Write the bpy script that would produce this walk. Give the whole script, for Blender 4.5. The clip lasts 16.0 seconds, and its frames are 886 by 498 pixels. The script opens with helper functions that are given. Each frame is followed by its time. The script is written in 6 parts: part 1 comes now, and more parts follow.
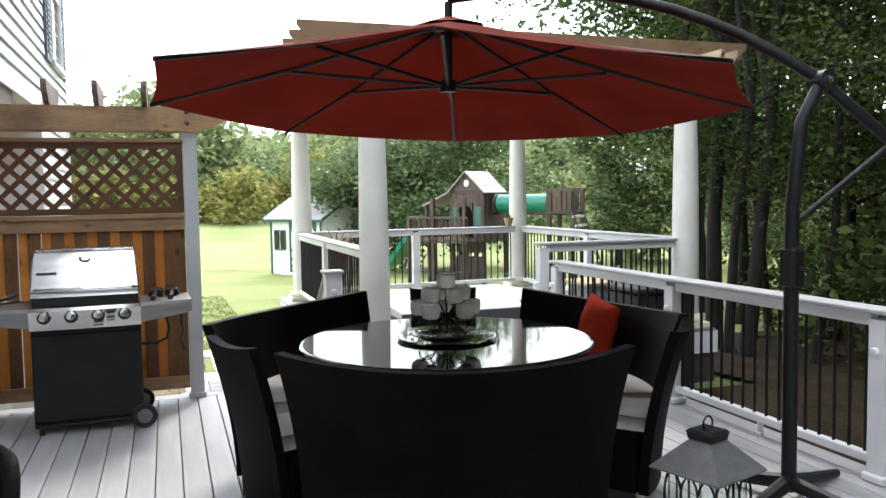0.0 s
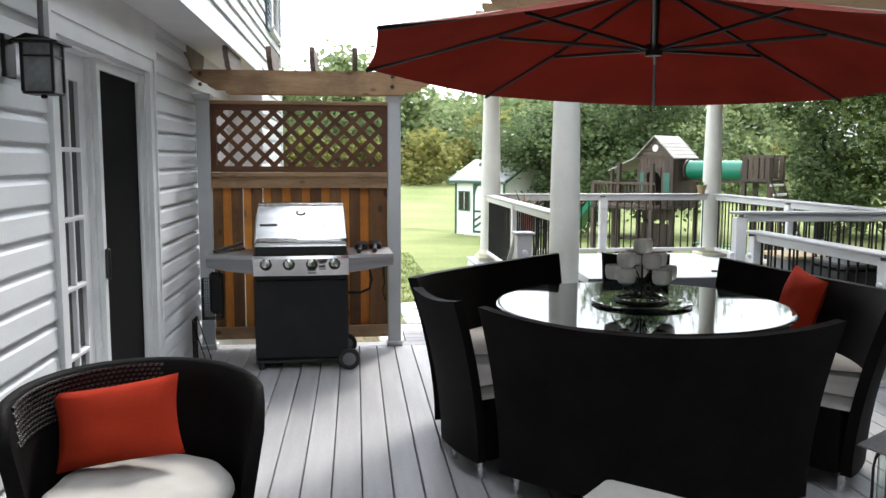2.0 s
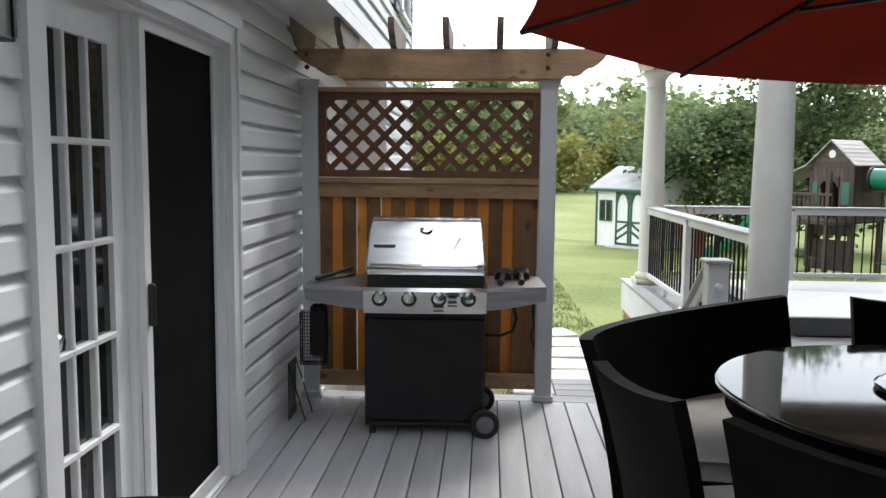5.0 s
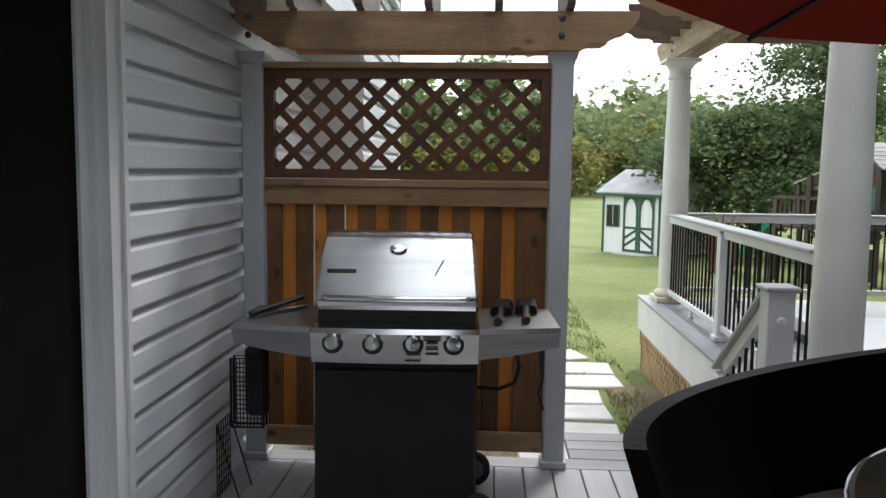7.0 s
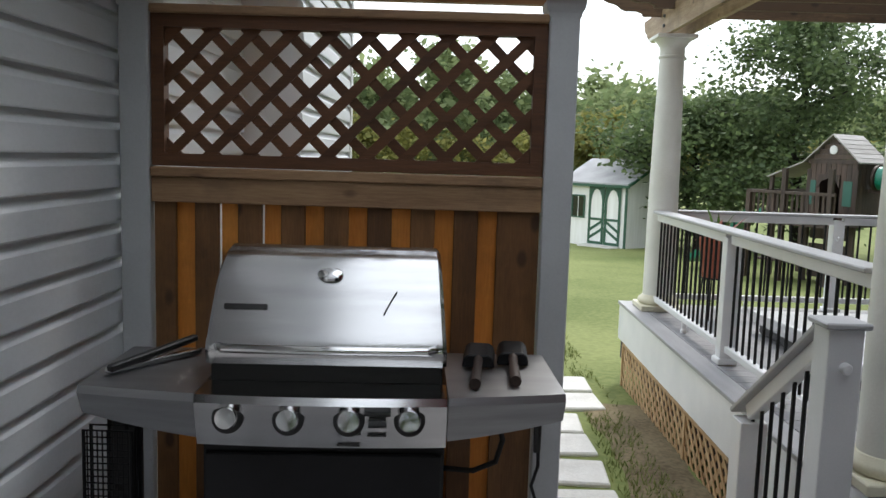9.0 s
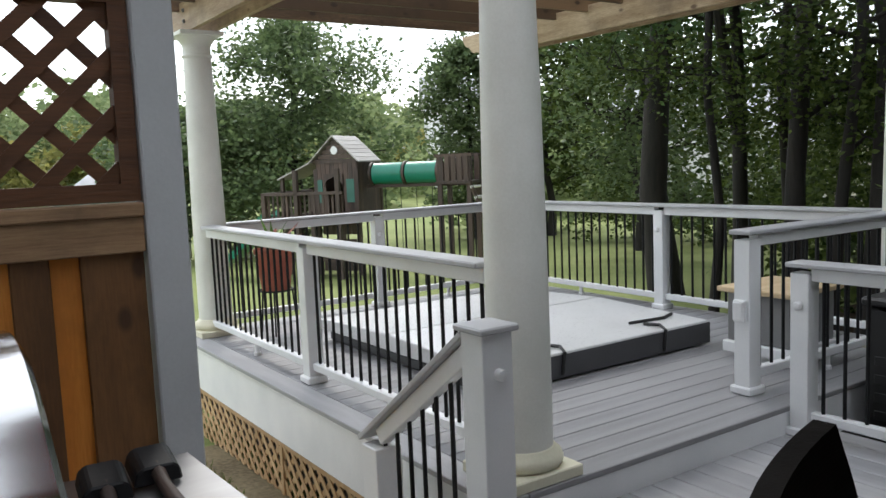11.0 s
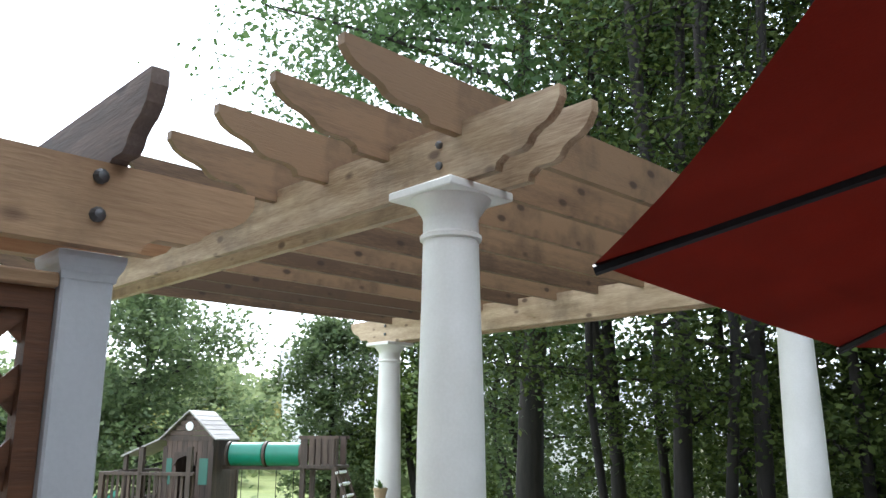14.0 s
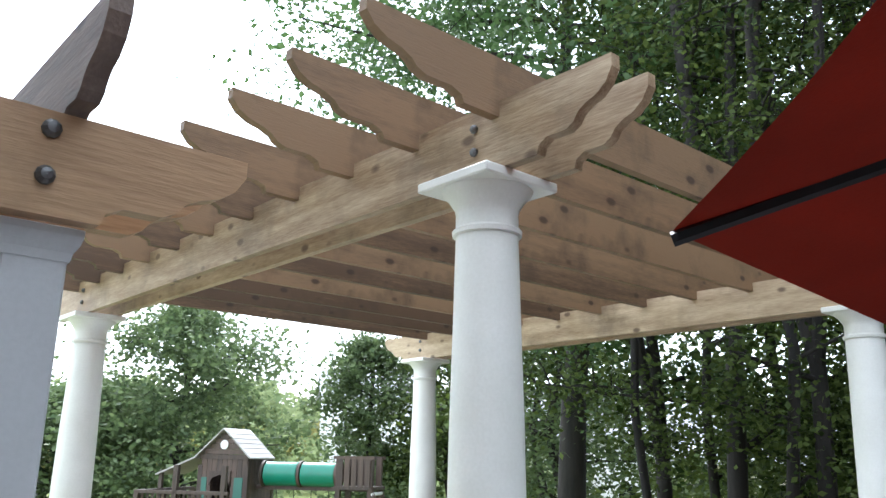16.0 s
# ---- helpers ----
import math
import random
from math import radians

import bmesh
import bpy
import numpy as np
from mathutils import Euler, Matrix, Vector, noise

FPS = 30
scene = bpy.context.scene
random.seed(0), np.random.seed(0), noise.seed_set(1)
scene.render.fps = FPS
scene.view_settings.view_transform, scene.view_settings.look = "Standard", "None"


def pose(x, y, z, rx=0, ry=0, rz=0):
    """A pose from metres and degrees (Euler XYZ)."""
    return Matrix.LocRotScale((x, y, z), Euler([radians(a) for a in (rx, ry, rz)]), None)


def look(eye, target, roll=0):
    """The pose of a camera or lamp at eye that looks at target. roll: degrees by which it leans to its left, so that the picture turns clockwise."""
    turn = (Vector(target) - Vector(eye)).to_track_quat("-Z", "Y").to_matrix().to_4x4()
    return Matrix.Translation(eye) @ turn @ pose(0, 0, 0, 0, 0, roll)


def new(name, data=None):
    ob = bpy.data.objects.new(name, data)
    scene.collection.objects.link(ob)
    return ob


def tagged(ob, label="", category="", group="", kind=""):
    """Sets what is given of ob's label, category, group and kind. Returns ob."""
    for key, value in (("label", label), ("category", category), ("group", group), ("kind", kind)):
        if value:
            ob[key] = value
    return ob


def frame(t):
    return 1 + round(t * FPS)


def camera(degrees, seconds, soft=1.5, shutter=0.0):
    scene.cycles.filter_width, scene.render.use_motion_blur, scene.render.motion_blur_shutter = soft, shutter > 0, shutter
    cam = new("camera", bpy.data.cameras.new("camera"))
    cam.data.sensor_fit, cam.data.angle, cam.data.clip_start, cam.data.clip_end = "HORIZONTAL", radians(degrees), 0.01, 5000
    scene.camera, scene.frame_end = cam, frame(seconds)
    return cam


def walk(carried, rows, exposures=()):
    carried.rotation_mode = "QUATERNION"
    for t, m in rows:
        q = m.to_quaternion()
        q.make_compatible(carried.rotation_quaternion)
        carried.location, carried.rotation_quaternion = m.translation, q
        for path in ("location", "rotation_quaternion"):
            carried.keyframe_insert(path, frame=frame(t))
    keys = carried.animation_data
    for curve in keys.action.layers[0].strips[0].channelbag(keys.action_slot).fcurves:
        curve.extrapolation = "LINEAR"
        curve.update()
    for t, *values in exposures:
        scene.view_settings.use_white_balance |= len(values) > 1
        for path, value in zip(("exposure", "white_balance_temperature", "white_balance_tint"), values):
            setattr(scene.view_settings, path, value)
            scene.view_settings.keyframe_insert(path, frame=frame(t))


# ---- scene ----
cam = camera(57.5, 16.0)
PATH = [
    (0, (1.473, 2.185, 1.522), (2.119, 4.073, 1.391), -0.9),
    (0.5, (1.442, 2.156, 1.509), (2.063, 4.044, 1.284), -0.5),
    (1, (1.428, 2.128, 1.518), (1.902, 4.058, 1.299), -0.6),
    (1.5, (1.37, 2.06, 1.525), (1.66, 4.027, 1.303), -0.1),
    (2, (1.345, 2.082, 1.525), (1.56, 4.058, 1.306), 0.2),
    (2.5, (1.33, 2.165, 1.52), (1.539, 4.132, 1.227), 0.4),
    (3, (1.391, 2.447, 1.513), (1.472, 4.436, 1.318), 1.3),
    (3.5, (1.386, 2.73, 1.497), (1.425, 4.716, 1.267), 1.6),
    (4, (1.319, 2.92, 1.508), (1.363, 4.905, 1.268), -1.1),
    (4.5, (1.275, 3.235, 1.5), (1.239, 5.222, 1.27), -0.1),
    (4.7, (1.28, 3.367, 1.502), (1.188, 5.355, 1.296), 0.0),
    (6.8, (1.357, 4.584, 1.473), (1.216, 6.568, 1.271), 1.4),
    (7, (1.333, 4.718, 1.475), (1.215, 6.705, 1.279), 0.7),
    (7.5, (1.291, 4.994, 1.482), (1.208, 6.982, 1.28), -1.3),
    (8, (1.296, 5.289, 1.49), (1.202, 7.275, 1.282), 0.4),
    (8.2, (1.295, 5.374, 1.496), (1.199, 7.358, 1.262), 0.7),
    (10.3, (1.193, 6.372, 1.475), (1.848, 8.254, 1.299), -0.2),
    (10.5, (1.15, 6.42, 1.488), (1.985, 8.228, 1.319), -1.5),
    (11, (1.097, 6.537, 1.489), (2.204, 8.189, 1.276), -2.4),
    (11.5, (1.134, 6.709, 1.481), (2.259, 8.349, 1.272), -2.2),
    (12, (1.175, 6.844, 1.514), (2.36, 8.451, 1.398), -0.3),
    (12.5, (1.094, 6.924, 1.56), (2.358, 8.471, 1.65), -1.6),
    (13, (1.074, 6.973, 1.604), (2.392, 8.458, 1.843), -1.1),
    (13.5, (1.065, 6.968, 1.64), (2.433, 8.382, 2.0), 0.3),
    (14, (1.054, 6.979, 1.671), (2.413, 8.375, 2.122), 0.1),
    (14.5, (1.035, 6.987, 1.671), (2.414, 8.362, 2.126), 0.5),
    (15, (1.036, 7.02, 1.669), (2.398, 8.421, 2.097), 0.6),
    (15.5, (1.135, 7.118, 1.645), (2.477, 8.534, 2.086), 0.5),
    (16, (1.313, 7.225, 1.669), (2.592, 8.678, 2.169), 0.9),
]
EXPOSURES = [(0.0, 1.7, 6350, 10), (1.0, 1.85, 6350, 10), (2.0, 1.58, 6350, 10), (3.0, 1.45, 6350, 10), (4.5, 1.22, 6350, 10), (7.0, 0.8, 6350, 10), (8.2, 0.65, 6350, 10), (10.5, 0.82, 6350, 10), (12.0, 0.88, 6350, 10), (13.0, 1.14, 6100, 10), (14.5, 1.58, 5900, 10), (16.0, 1.68, 5850, 10)]
walk(cam, [(t, look(eye, target, roll)) for t, eye, target, roll in PATH], EXPOSURES)

# ---- world and sun ----
world = bpy.data.worlds.new("sky_world")
scene.world = world
world.use_nodes = True
wn = world.node_tree.nodes
sky = wn.new("ShaderNodeTexSky")
sky.sky_type = 'NISHITA'
sky.sun_disc = False
sky.sun_elevation = radians(52)
sky.sun_rotation = radians(25)
sky.dust_density = 1.5
sky.air_density = 1.2
sky.ozone_density = 0.6
wn["Background"].inputs["Strength"].default_value = 0.15
haze = wn.new("ShaderNodeMix")
haze.data_type = 'RGBA'
haze.inputs[0].default_value = 0.75
haze.inputs[7].default_value = (9.2, 9.5, 9.8, 1)
world.node_tree.links.new(sky.outputs[0], haze.inputs[6])
world.node_tree.links.new(haze.outputs[2], wn["Background"].inputs["Color"])
sun = new("sun", bpy.data.lights.new("sun", 'SUN'))
sun.data.energy = 1.5
sun.data.angle = radians(10)
sun.data.color = (1.0, 0.96, 0.9)
SUN_EL, SUN_AZ = radians(52), radians(25)
sun.matrix_world = look((0, 0, 30), (-math.sin(SUN_AZ) * math.cos(SUN_EL) * 10, -math.cos(SUN_AZ) * math.cos(SUN_EL) * 10, 30 - math.sin(SUN_EL) * 10))

# ---- materials ----
def material(name, dark, light, rough=0.6, metal=0.0, scale=4.0, fine=60.0, bump=0.15, stretch=(1, 1, 1), vary=0.0, island=False, mixlo=0.35, mixhi=0.65, coords="Object", fine_amount=0.25, spec=0.5, coat=0.0, rough_var=0.08):
    """Two-scale procedural surface: broad patches between two colours, fine grain on top and as relief."""
    m = bpy.data.materials.new(name)
    m.use_nodes = True
    nt = m.node_tree
    n, l = nt.nodes, nt.links
    b = n["Principled BSDF"]
    tc = n.new("ShaderNodeTexCoord")
    mp = n.new("ShaderNodeMapping")
    mp.inputs["Scale"].default_value = stretch
    l.new(tc.outputs[coords], mp.inputs["Vector"])
    a = n.new("ShaderNodeTexNoise")
    a.inputs["Scale"].default_value = scale
    a.inputs["Detail"].default_value = 5
    f = n.new("ShaderNodeTexNoise")
    f.inputs["Scale"].default_value = fine
    f.inputs["Detail"].default_value = 3
    for t in (a, f):
        l.new(mp.outputs["Vector"], t.inputs["Vector"])
    add = n.new("ShaderNodeMix")
    add.data_type = 'FLOAT'
    add.inputs[0].default_value = fine_amount
    l.new(a.outputs["Fac"], add.inputs[2])
    l.new(f.outputs["Fac"], add.inputs[3])
    fac = add.outputs[0]
    if vary:
        rnd = n.new("ShaderNodeNewGeometry" if island else "ShaderNodeObjectInfo")
        mr = n.new("ShaderNodeMath")
        mr.operation = 'MULTIPLY_ADD'
        l.new(rnd.outputs["Random Per Island" if island else "Random"], mr.inputs[0])
        mr.inputs[1].default_value = vary
        l.new(fac, mr.inputs[2])
        ms = n.new("ShaderNodeMath")
        ms.operation = 'SUBTRACT'
        l.new(mr.outputs[0], ms.inputs[0])
        ms.inputs[1].default_value = vary / 2
        fac = ms.outputs[0]
    r = n.new("ShaderNodeMapRange")
    r.inputs["From Min"].default_value, r.inputs["From Max"].default_value = mixlo, mixhi
    l.new(fac, r.inputs["Value"])
    mix = n.new("ShaderNodeMix")
    mix.data_type = 'RGBA'
    mix.inputs[6].default_value = (*dark, 1)
    mix.inputs[7].default_value = (*light, 1)
    l.new(r.outputs[0], mix.inputs[0])
    l.new(mix.outputs[2], b.inputs["Base Color"])
    rr = n.new("ShaderNodeMapRange")
    rr.inputs["To Min"].default_value, rr.inputs["To Max"].default_value = max(0, rough - rough_var), min(1, rough + rough_var)
    l.new(f.outputs["Fac"], rr.inputs["Value"])
    l.new(rr.outputs[0], b.inputs["Roughness"])
    b.inputs["Metallic"].default_value = metal
    b.inputs["Specular IOR Level"].default_value = spec
    b.inputs["Coat Weight"].default_value = coat
    if bump:
        bp = n.new("ShaderNodeBump")
        bp.inputs["Strength"].default_value = bump
        bp.inputs["Distance"].default_value = 0.01
        l.new(f.outputs["Fac"], bp.inputs["Height"])
        l.new(bp.outputs[0], b.inputs["Normal"])
    return m


def wood(name, dark, light, axis, rough=0.6, vary=0.25, knots=True, fine_amount=0.35):
    """Sawn timber, grain along one axis, with scattered dark knots."""
    s = [9, 9, 9]
    s["xyz".index(axis)] = 0.9
    m = material(name, dark, light, rough=rough, scale=2.0, fine=16, bump=0.2, stretch=s, vary=vary, fine_amount=fine_amount, mixlo=0.3, mixhi=0.7)
    if knots:
        nt = m.node_tree
        n, l = nt.nodes, nt.links
        b = n["Principled BSDF"]
        src = b.inputs["Base Color"].links[0].from_socket
        tc = n.new("ShaderNodeTexCoord")
        mp = n.new("ShaderNodeMapping")
        s2 = [8.0, 8.0, 8.0]
        s2["xyz".index(axis)] = 4.5
        mp.inputs["Scale"].default_value = s2
        v = n.new("ShaderNodeTexVoronoi")
        v.inputs["Scale"].default_value = 1.0
        l.new(tc.outputs["Object"], mp.inputs["Vector"])
        l.new(mp.outputs["Vector"], v.inputs["Vector"])
        mr = n.new("ShaderNodeMapRange")
        mr.inputs["From Min"].default_value, mr.inputs["From Max"].default_value = 0.1, 0.19
        mr.inputs["To Min"].default_value, mr.inputs["To Max"].default_value = 0.85, 0.0
        l.new(v.outputs["Distance"], mr.inputs["Value"])
        mx = n.new("ShaderNodeMix")
        mx.data_type = 'RGBA'
        l.new(mr.outputs[0], mx.inputs[0])
        l.new(src, mx.inputs[6])
        mx.inputs[7].default_value = (dark[0] * 0.35, dark[1] * 0.3, dark[2] * 0.3, 1)
        # weathered blotches
        st = n.new("ShaderNodeTexNoise")
        st.inputs["Scale"].default_value = 2.6
        st.inputs["Detail"].default_value = 6
        st.inputs["Roughness"].default_value = 0.65
        l.new(tc.outputs["Object"], st.inputs["Vector"])
        sr = n.new("ShaderNodeMapRange")
        sr.inputs["From Min"].default_value, sr.inputs["From Max"].default_value = 0.5, 0.68
        sr.inputs["To Max"].default_value = 0.6
        l.new(st.outputs["Fac"], sr.inputs["Value"])
        my = n.new("ShaderNodeMix")
        my.data_type = 'RGBA'
        l.new(sr.outputs[0], my.inputs[0])
        l.new(mx.outputs[2], my.inputs[6])
        my.inputs[7].default_value = (dark[0] * 0.55, dark[1] * 0.6, dark[2] * 0.68, 1)
        l.new(my.outputs[2], b.inputs["Base Color"])
    return m


def leaf_material(name, dark, light, gloss=0.45, through_light=0.5):
    m = bpy.data.materials.new(name)
    m.use_nodes = True
    nt = m.node_tree
    n, l = nt.nodes, nt.links
    b = n["Principled BSDF"]
    g = n.new("ShaderNodeNewGeometry")
    mix = n.new("ShaderNodeMix")
    mix.data_type = 'RGBA'
    mix.inputs[6].default_value = (*dark, 1)
    mix.inputs[7].default_value = (*light, 1)
    l.new(g.outputs["Random Per Island"], mix.inputs[0])
    l.new(mix.outputs[2], b.inputs["Base Color"])
    b.inputs["Roughness"].default_value = gloss
    tr = n.new("ShaderNodeBsdfTranslucent")
    l.new(mix.outputs[2], tr.inputs["Color"])
    ms = n.new("ShaderNodeMixShader")
    ms.inputs[0].default_value = through_light
    b.inputs["Specular IOR Level"].default_value = 0.25
    l.new(b.outputs[0], ms.inputs[1])
    l.new(tr.outputs[0], ms.inputs[2])
    l.new(ms.outputs[0], n["Material Output"].inputs["Surface"])
    return m


def plain(name, colour, rough=0.5, metal=0.0, **kw):
    d = tuple(c * 0.86 for c in colour)
    return material(name, d, colour, rough=rough, metal=metal, **kw)


def glass_material(name, tint=(0.9, 0.95, 0.93), rough=0.0):
    m = bpy.data.materials.new(name)
    m.use_nodes = True
    b = m.node_tree.nodes["Principled BSDF"]
    b.inputs["Base Color"].default_value = (*tint, 1)
    b.inputs["Transmission Weight"].default_value = 1.0
    b.inputs["Roughness"].default_value = rough
    b.inputs["IOR"].default_value = 1.45
    return m


M_SIDING = material("vinyl_siding", (0.62, 0.64, 0.66), (0.72, 0.74, 0.76), rough=0.45, scale=1.2, fine=90, bump=0.05, stretch=(1, 0.5, 1), vary=0.1)
M_WHITE = material("white_vinyl", (0.72, 0.73, 0.74), (0.82, 0.82, 0.82), rough=0.4, scale=3, fine=120, bump=0.03)
M_TRIM = material("painted_trim", (0.66, 0.67, 0.68), (0.76, 0.77, 0.78), rough=0.4, scale=3, fine=100, bump=0.05)
M_POST = material("grey_post_paint", (0.46, 0.47, 0.48), (0.55, 0.56, 0.57), rough=0.45, scale=3, fine=100, bump=0.05)
M_COLUMN = material("column_paint", (0.66, 0.66, 0.6), (0.78, 0.78, 0.73), rough=0.45, scale=2.5, fine=90, bump=0.05)
M_PLINTH = material("column_base_paint", (0.6, 0.57, 0.42), (0.72, 0.69, 0.54), rough=0.5, scale=3, fine=80, bump=0.06)
# Lower deck boards are lighter than cross boards: sun sheen is in the colour.
M_DECK = material("composite_deck", (0.28, 0.278, 0.285), (0.41, 0.407, 0.415), rough=0.48, scale=1.6, fine=40, bump=0.12, stretch=(5, 0.5, 5), vary=0.2, spec=0.4)
M_DECK_X = material("composite_deck_cross", (0.225, 0.222, 0.228), (0.33, 0.327, 0.335), rough=0.5, scale=1.6, fine=40, bump=0.12, stretch=(0.5, 5, 5), vary=0.2, spec=0.4)
M_CAP = material("rail_cap", (0.36, 0.36, 0.37), (0.48, 0.48, 0.49), rough=0.45, scale=2, fine=60, bump=0.08)
M_GAP = plain("dark_substructure_and_shade", (0.06, 0.055, 0.05), rough=0.9)
M_BLACK = material("black_aluminium", (0.007, 0.007, 0.008), (0.014, 0.014, 0.015), rough=0.45, scale=8, fine=80, bump=0.03, spec=0.25)
M_CEDAR_X = wood("cedar_beam_x", (0.25, 0.14, 0.07), (0.44, 0.28, 0.15), "x")
M_CEDAR_Y = wood("cedar_beam_y", (0.25, 0.165, 0.09), (0.55, 0.43, 0.28), "y")
# Light through the gaps is in the colour: bright back boards, darker front ones.
M_CEDAR_LIT = wood("cedar_board", (0.6, 0.2, 0.025), (0.78, 0.31, 0.05), "z", vary=0.35)
M_CEDAR_SHADED = wood("shaded_cedar_board", (0.12, 0.052, 0.018), (0.24, 0.112, 0.038), "z", vary=0.3)
M_RAFTER_X = wood("weathered_rafter_x", (0.09, 0.054, 0.03), (0.24, 0.15, 0.08), "x", vary=0.6)
M_RAFTER_Y = wood("weathered_rafter_y", (0.14, 0.1, 0.08), (0.27, 0.2, 0.155), "y")
M_LATTICE = wood("stained_lattice", (0.07, 0.027, 0.01), (0.15, 0.06, 0.022), "x", knots=False)
M_SKIRT = wood("lattice_skirt_wood", (0.36, 0.22, 0.1), (0.55, 0.38, 0.2), "z", knots=False)
M_STEEL = material("brushed_steel", (0.52, 0.52, 0.52), (0.6, 0.6, 0.6), rough=0.17, metal=1.0, scale=3, fine=45, bump=0.0, stretch=(0.6, 3, 8), rough_var=0.02, fine_amount=0.08)
M_SHELF = material("dull_steel_shelf", (0.27, 0.27, 0.275), (0.36, 0.36, 0.365), rough=0.42, metal=1.0, scale=3, fine=45, bump=0.0, stretch=(0.6, 3, 8), rough_var=0.04, fine_amount=0.1)
M_CHROME = plain("chrome", (0.75, 0.75, 0.75), rough=0.12, metal=1.0, bump=0.0)
M_GRILLGREY = material("grey_enamel", (0.011, 0.011, 0.0125), (0.018, 0.018, 0.02), rough=0.5, scale=5, fine=120, bump=0.04, spec=0.25)
M_RUBBER = plain("black_rubber", (0.02, 0.02, 0.02), rough=0.75)
M_PLASTIC = plain("black_plastic", (0.018, 0.018, 0.018), rough=0.4)
M_CUSHION = material("beige_cushion_fabric", (0.3, 0.285, 0.265), (0.4, 0.385, 0.36), rough=0.95, scale=4, fine=220, bump=0.25, spec=0.1)
M_RED = material("rust_red_fabric", (0.24, 0.018, 0.008), (0.36, 0.034, 0.013), rough=0.9, scale=3, fine=200, bump=0.2, spec=0.08)
M_GLASS = glass_material("clear_glass")
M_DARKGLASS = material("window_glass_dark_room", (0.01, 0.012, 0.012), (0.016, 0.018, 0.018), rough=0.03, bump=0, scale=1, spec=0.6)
M_SCREEN = material("insect_screen_mesh", (0.003, 0.003, 0.003), (0.006, 0.006, 0.006), rough=0.9, scale=3, fine=300, bump=0.1, spec=0.08)

M_LANTERN = material("galvanised_grey", (0.1, 0.1, 0.1), (0.17, 0.17, 0.17), rough=0.55, metal=0.3, scale=6, fine=60)

# ---- building helpers ----
def add_box(bm, x0, x1, y0, y1, z0, z1, m=None):
    pts = [(x0, y0, z0), (x1, y0, z0), (x1, y1, z0), (x0, y1, z0), (x0, y0, z1), (x1, y0, z1), (x1, y1, z1), (x0, y1, z1)]
    v = [bm.verts.new(m @ Vector(p) if m else p) for p in pts]
    for f in ((3, 2, 1, 0), (4, 5, 6, 7), (0, 1, 5, 4), (1, 2, 6, 5), (2, 3, 7, 6), (3, 0, 4, 7)):
        bm.faces.new([v[i] for i in f])
    return bm


def boxed(x0, x1, y0, y1, z0, z1, bevel=0.0, m=None, segments=1):
    bm = add_box(bmesh.new(), x0, x1, y0, y1, z0, z1, m)
    if bevel:
        bmesh.ops.bevel(bm, geom=list(bm.edges), offset=bevel, segments=segments, affect='EDGES', profile=0.5)
    return bm


def ring(bm, centre, u, v, r, n):
    return [bm.verts.new(centre + r * (math.cos(2 * math.pi * i / n) * u + math.sin(2 * math.pi * i / n) * v)) for i in range(n)]


def tube(points, radii, n=8, bm=None, cap=True):
    """A tapered tube along points."""
    bm = bm or bmesh.new()
    pts = [Vector(p) for p in points]
    if not hasattr(radii, "__len__"):
        radii = [radii] * len(pts)
    rings = []
    u = None
    for i, p in enumerate(pts):
        d = (pts[min(i + 1, len(pts) - 1)] - pts[max(i - 1, 0)]).normalized()
        if u is None:
            u = d.orthogonal().normalized()
        u = (u - d * u.dot(d)).normalized()
        rings.append(ring(bm, p, u, d.cross(u), radii[i], n))
    for a, b in zip(rings, rings[1:]):
        for i in range(n):
            bm.faces.new((a[i], a[(i + 1) % n], b[(i + 1) % n], b[i]))
    if cap:
        bm.faces.new(rings[0][::-1])
        bm.faces.new(rings[-1])
    return bm


def lathe(profile, n=32, bm=None, m=None):
    """A turned shape from (radius, height) pairs, closed at both ends."""
    bm = bm or bmesh.new()
    rings = []
    for r, z in profile:
        rings.append([bm.verts.new((m or Matrix()) @ Vector((r * math.cos(2 * math.pi * i / n), r * math.sin(2 * math.pi * i / n), z))) for i in range(n)])
    for a, b in zip(rings, rings[1:]):
        for i in range(n):
            bm.faces.new((a[i], a[(i + 1) % n], b[(i + 1) % n], b[i]))
    bm.faces.new(rings[0][::-1])
    bm.faces.new(rings[-1])
    return bm


def prism(outline, depth, m=None, bevel=0.0):
    """An outline in (a, b) drawn out along the third axis: local x = a, z = b, y = 0 to depth."""
    bm = bmesh.new()
    front = [bm.verts.new((m or Matrix()) @ Vector((a, 0, b))) for a, b in outline]
    back = [bm.verts.new((m or Matrix()) @ Vector((a, depth, b))) for a, b in outline]
    bm.faces.new(front)
    bm.faces.new(back[::-1])
    k = len(outline)
    for i in range(k):
        bm.faces.new((front[(i + 1) % k], front[i], back[i], back[(i + 1) % k]))
    bmesh.ops.recalc_face_normals(bm, faces=list(bm.faces))
    return bm


def mesh_of(name, bm, material_, smooth=False):
    me = bpy.data.meshes.new(name)
    bmesh.ops.recalc_face_normals(bm, faces=list(bm.faces))
    bm.to_mesh(me)
    bm.free()
    me.materials.append(material_)
    if smooth:
        me.polygons.foreach_set("use_smooth", [True] * len(me.polygons))
        me.set_sharp_from_angle(angle=radians(40))
    return me


def part(name, bm, material_, parent, label="", m=None, smooth=False):
    me = bm if isinstance(bm, bpy.types.Mesh) else mesh_of(name, bm, material_, smooth)
    ob = new(name, me)
    ob.parent = parent
    if m is not None:
        ob.matrix_local = m
    if label:
        ob["label"] = label
    return ob


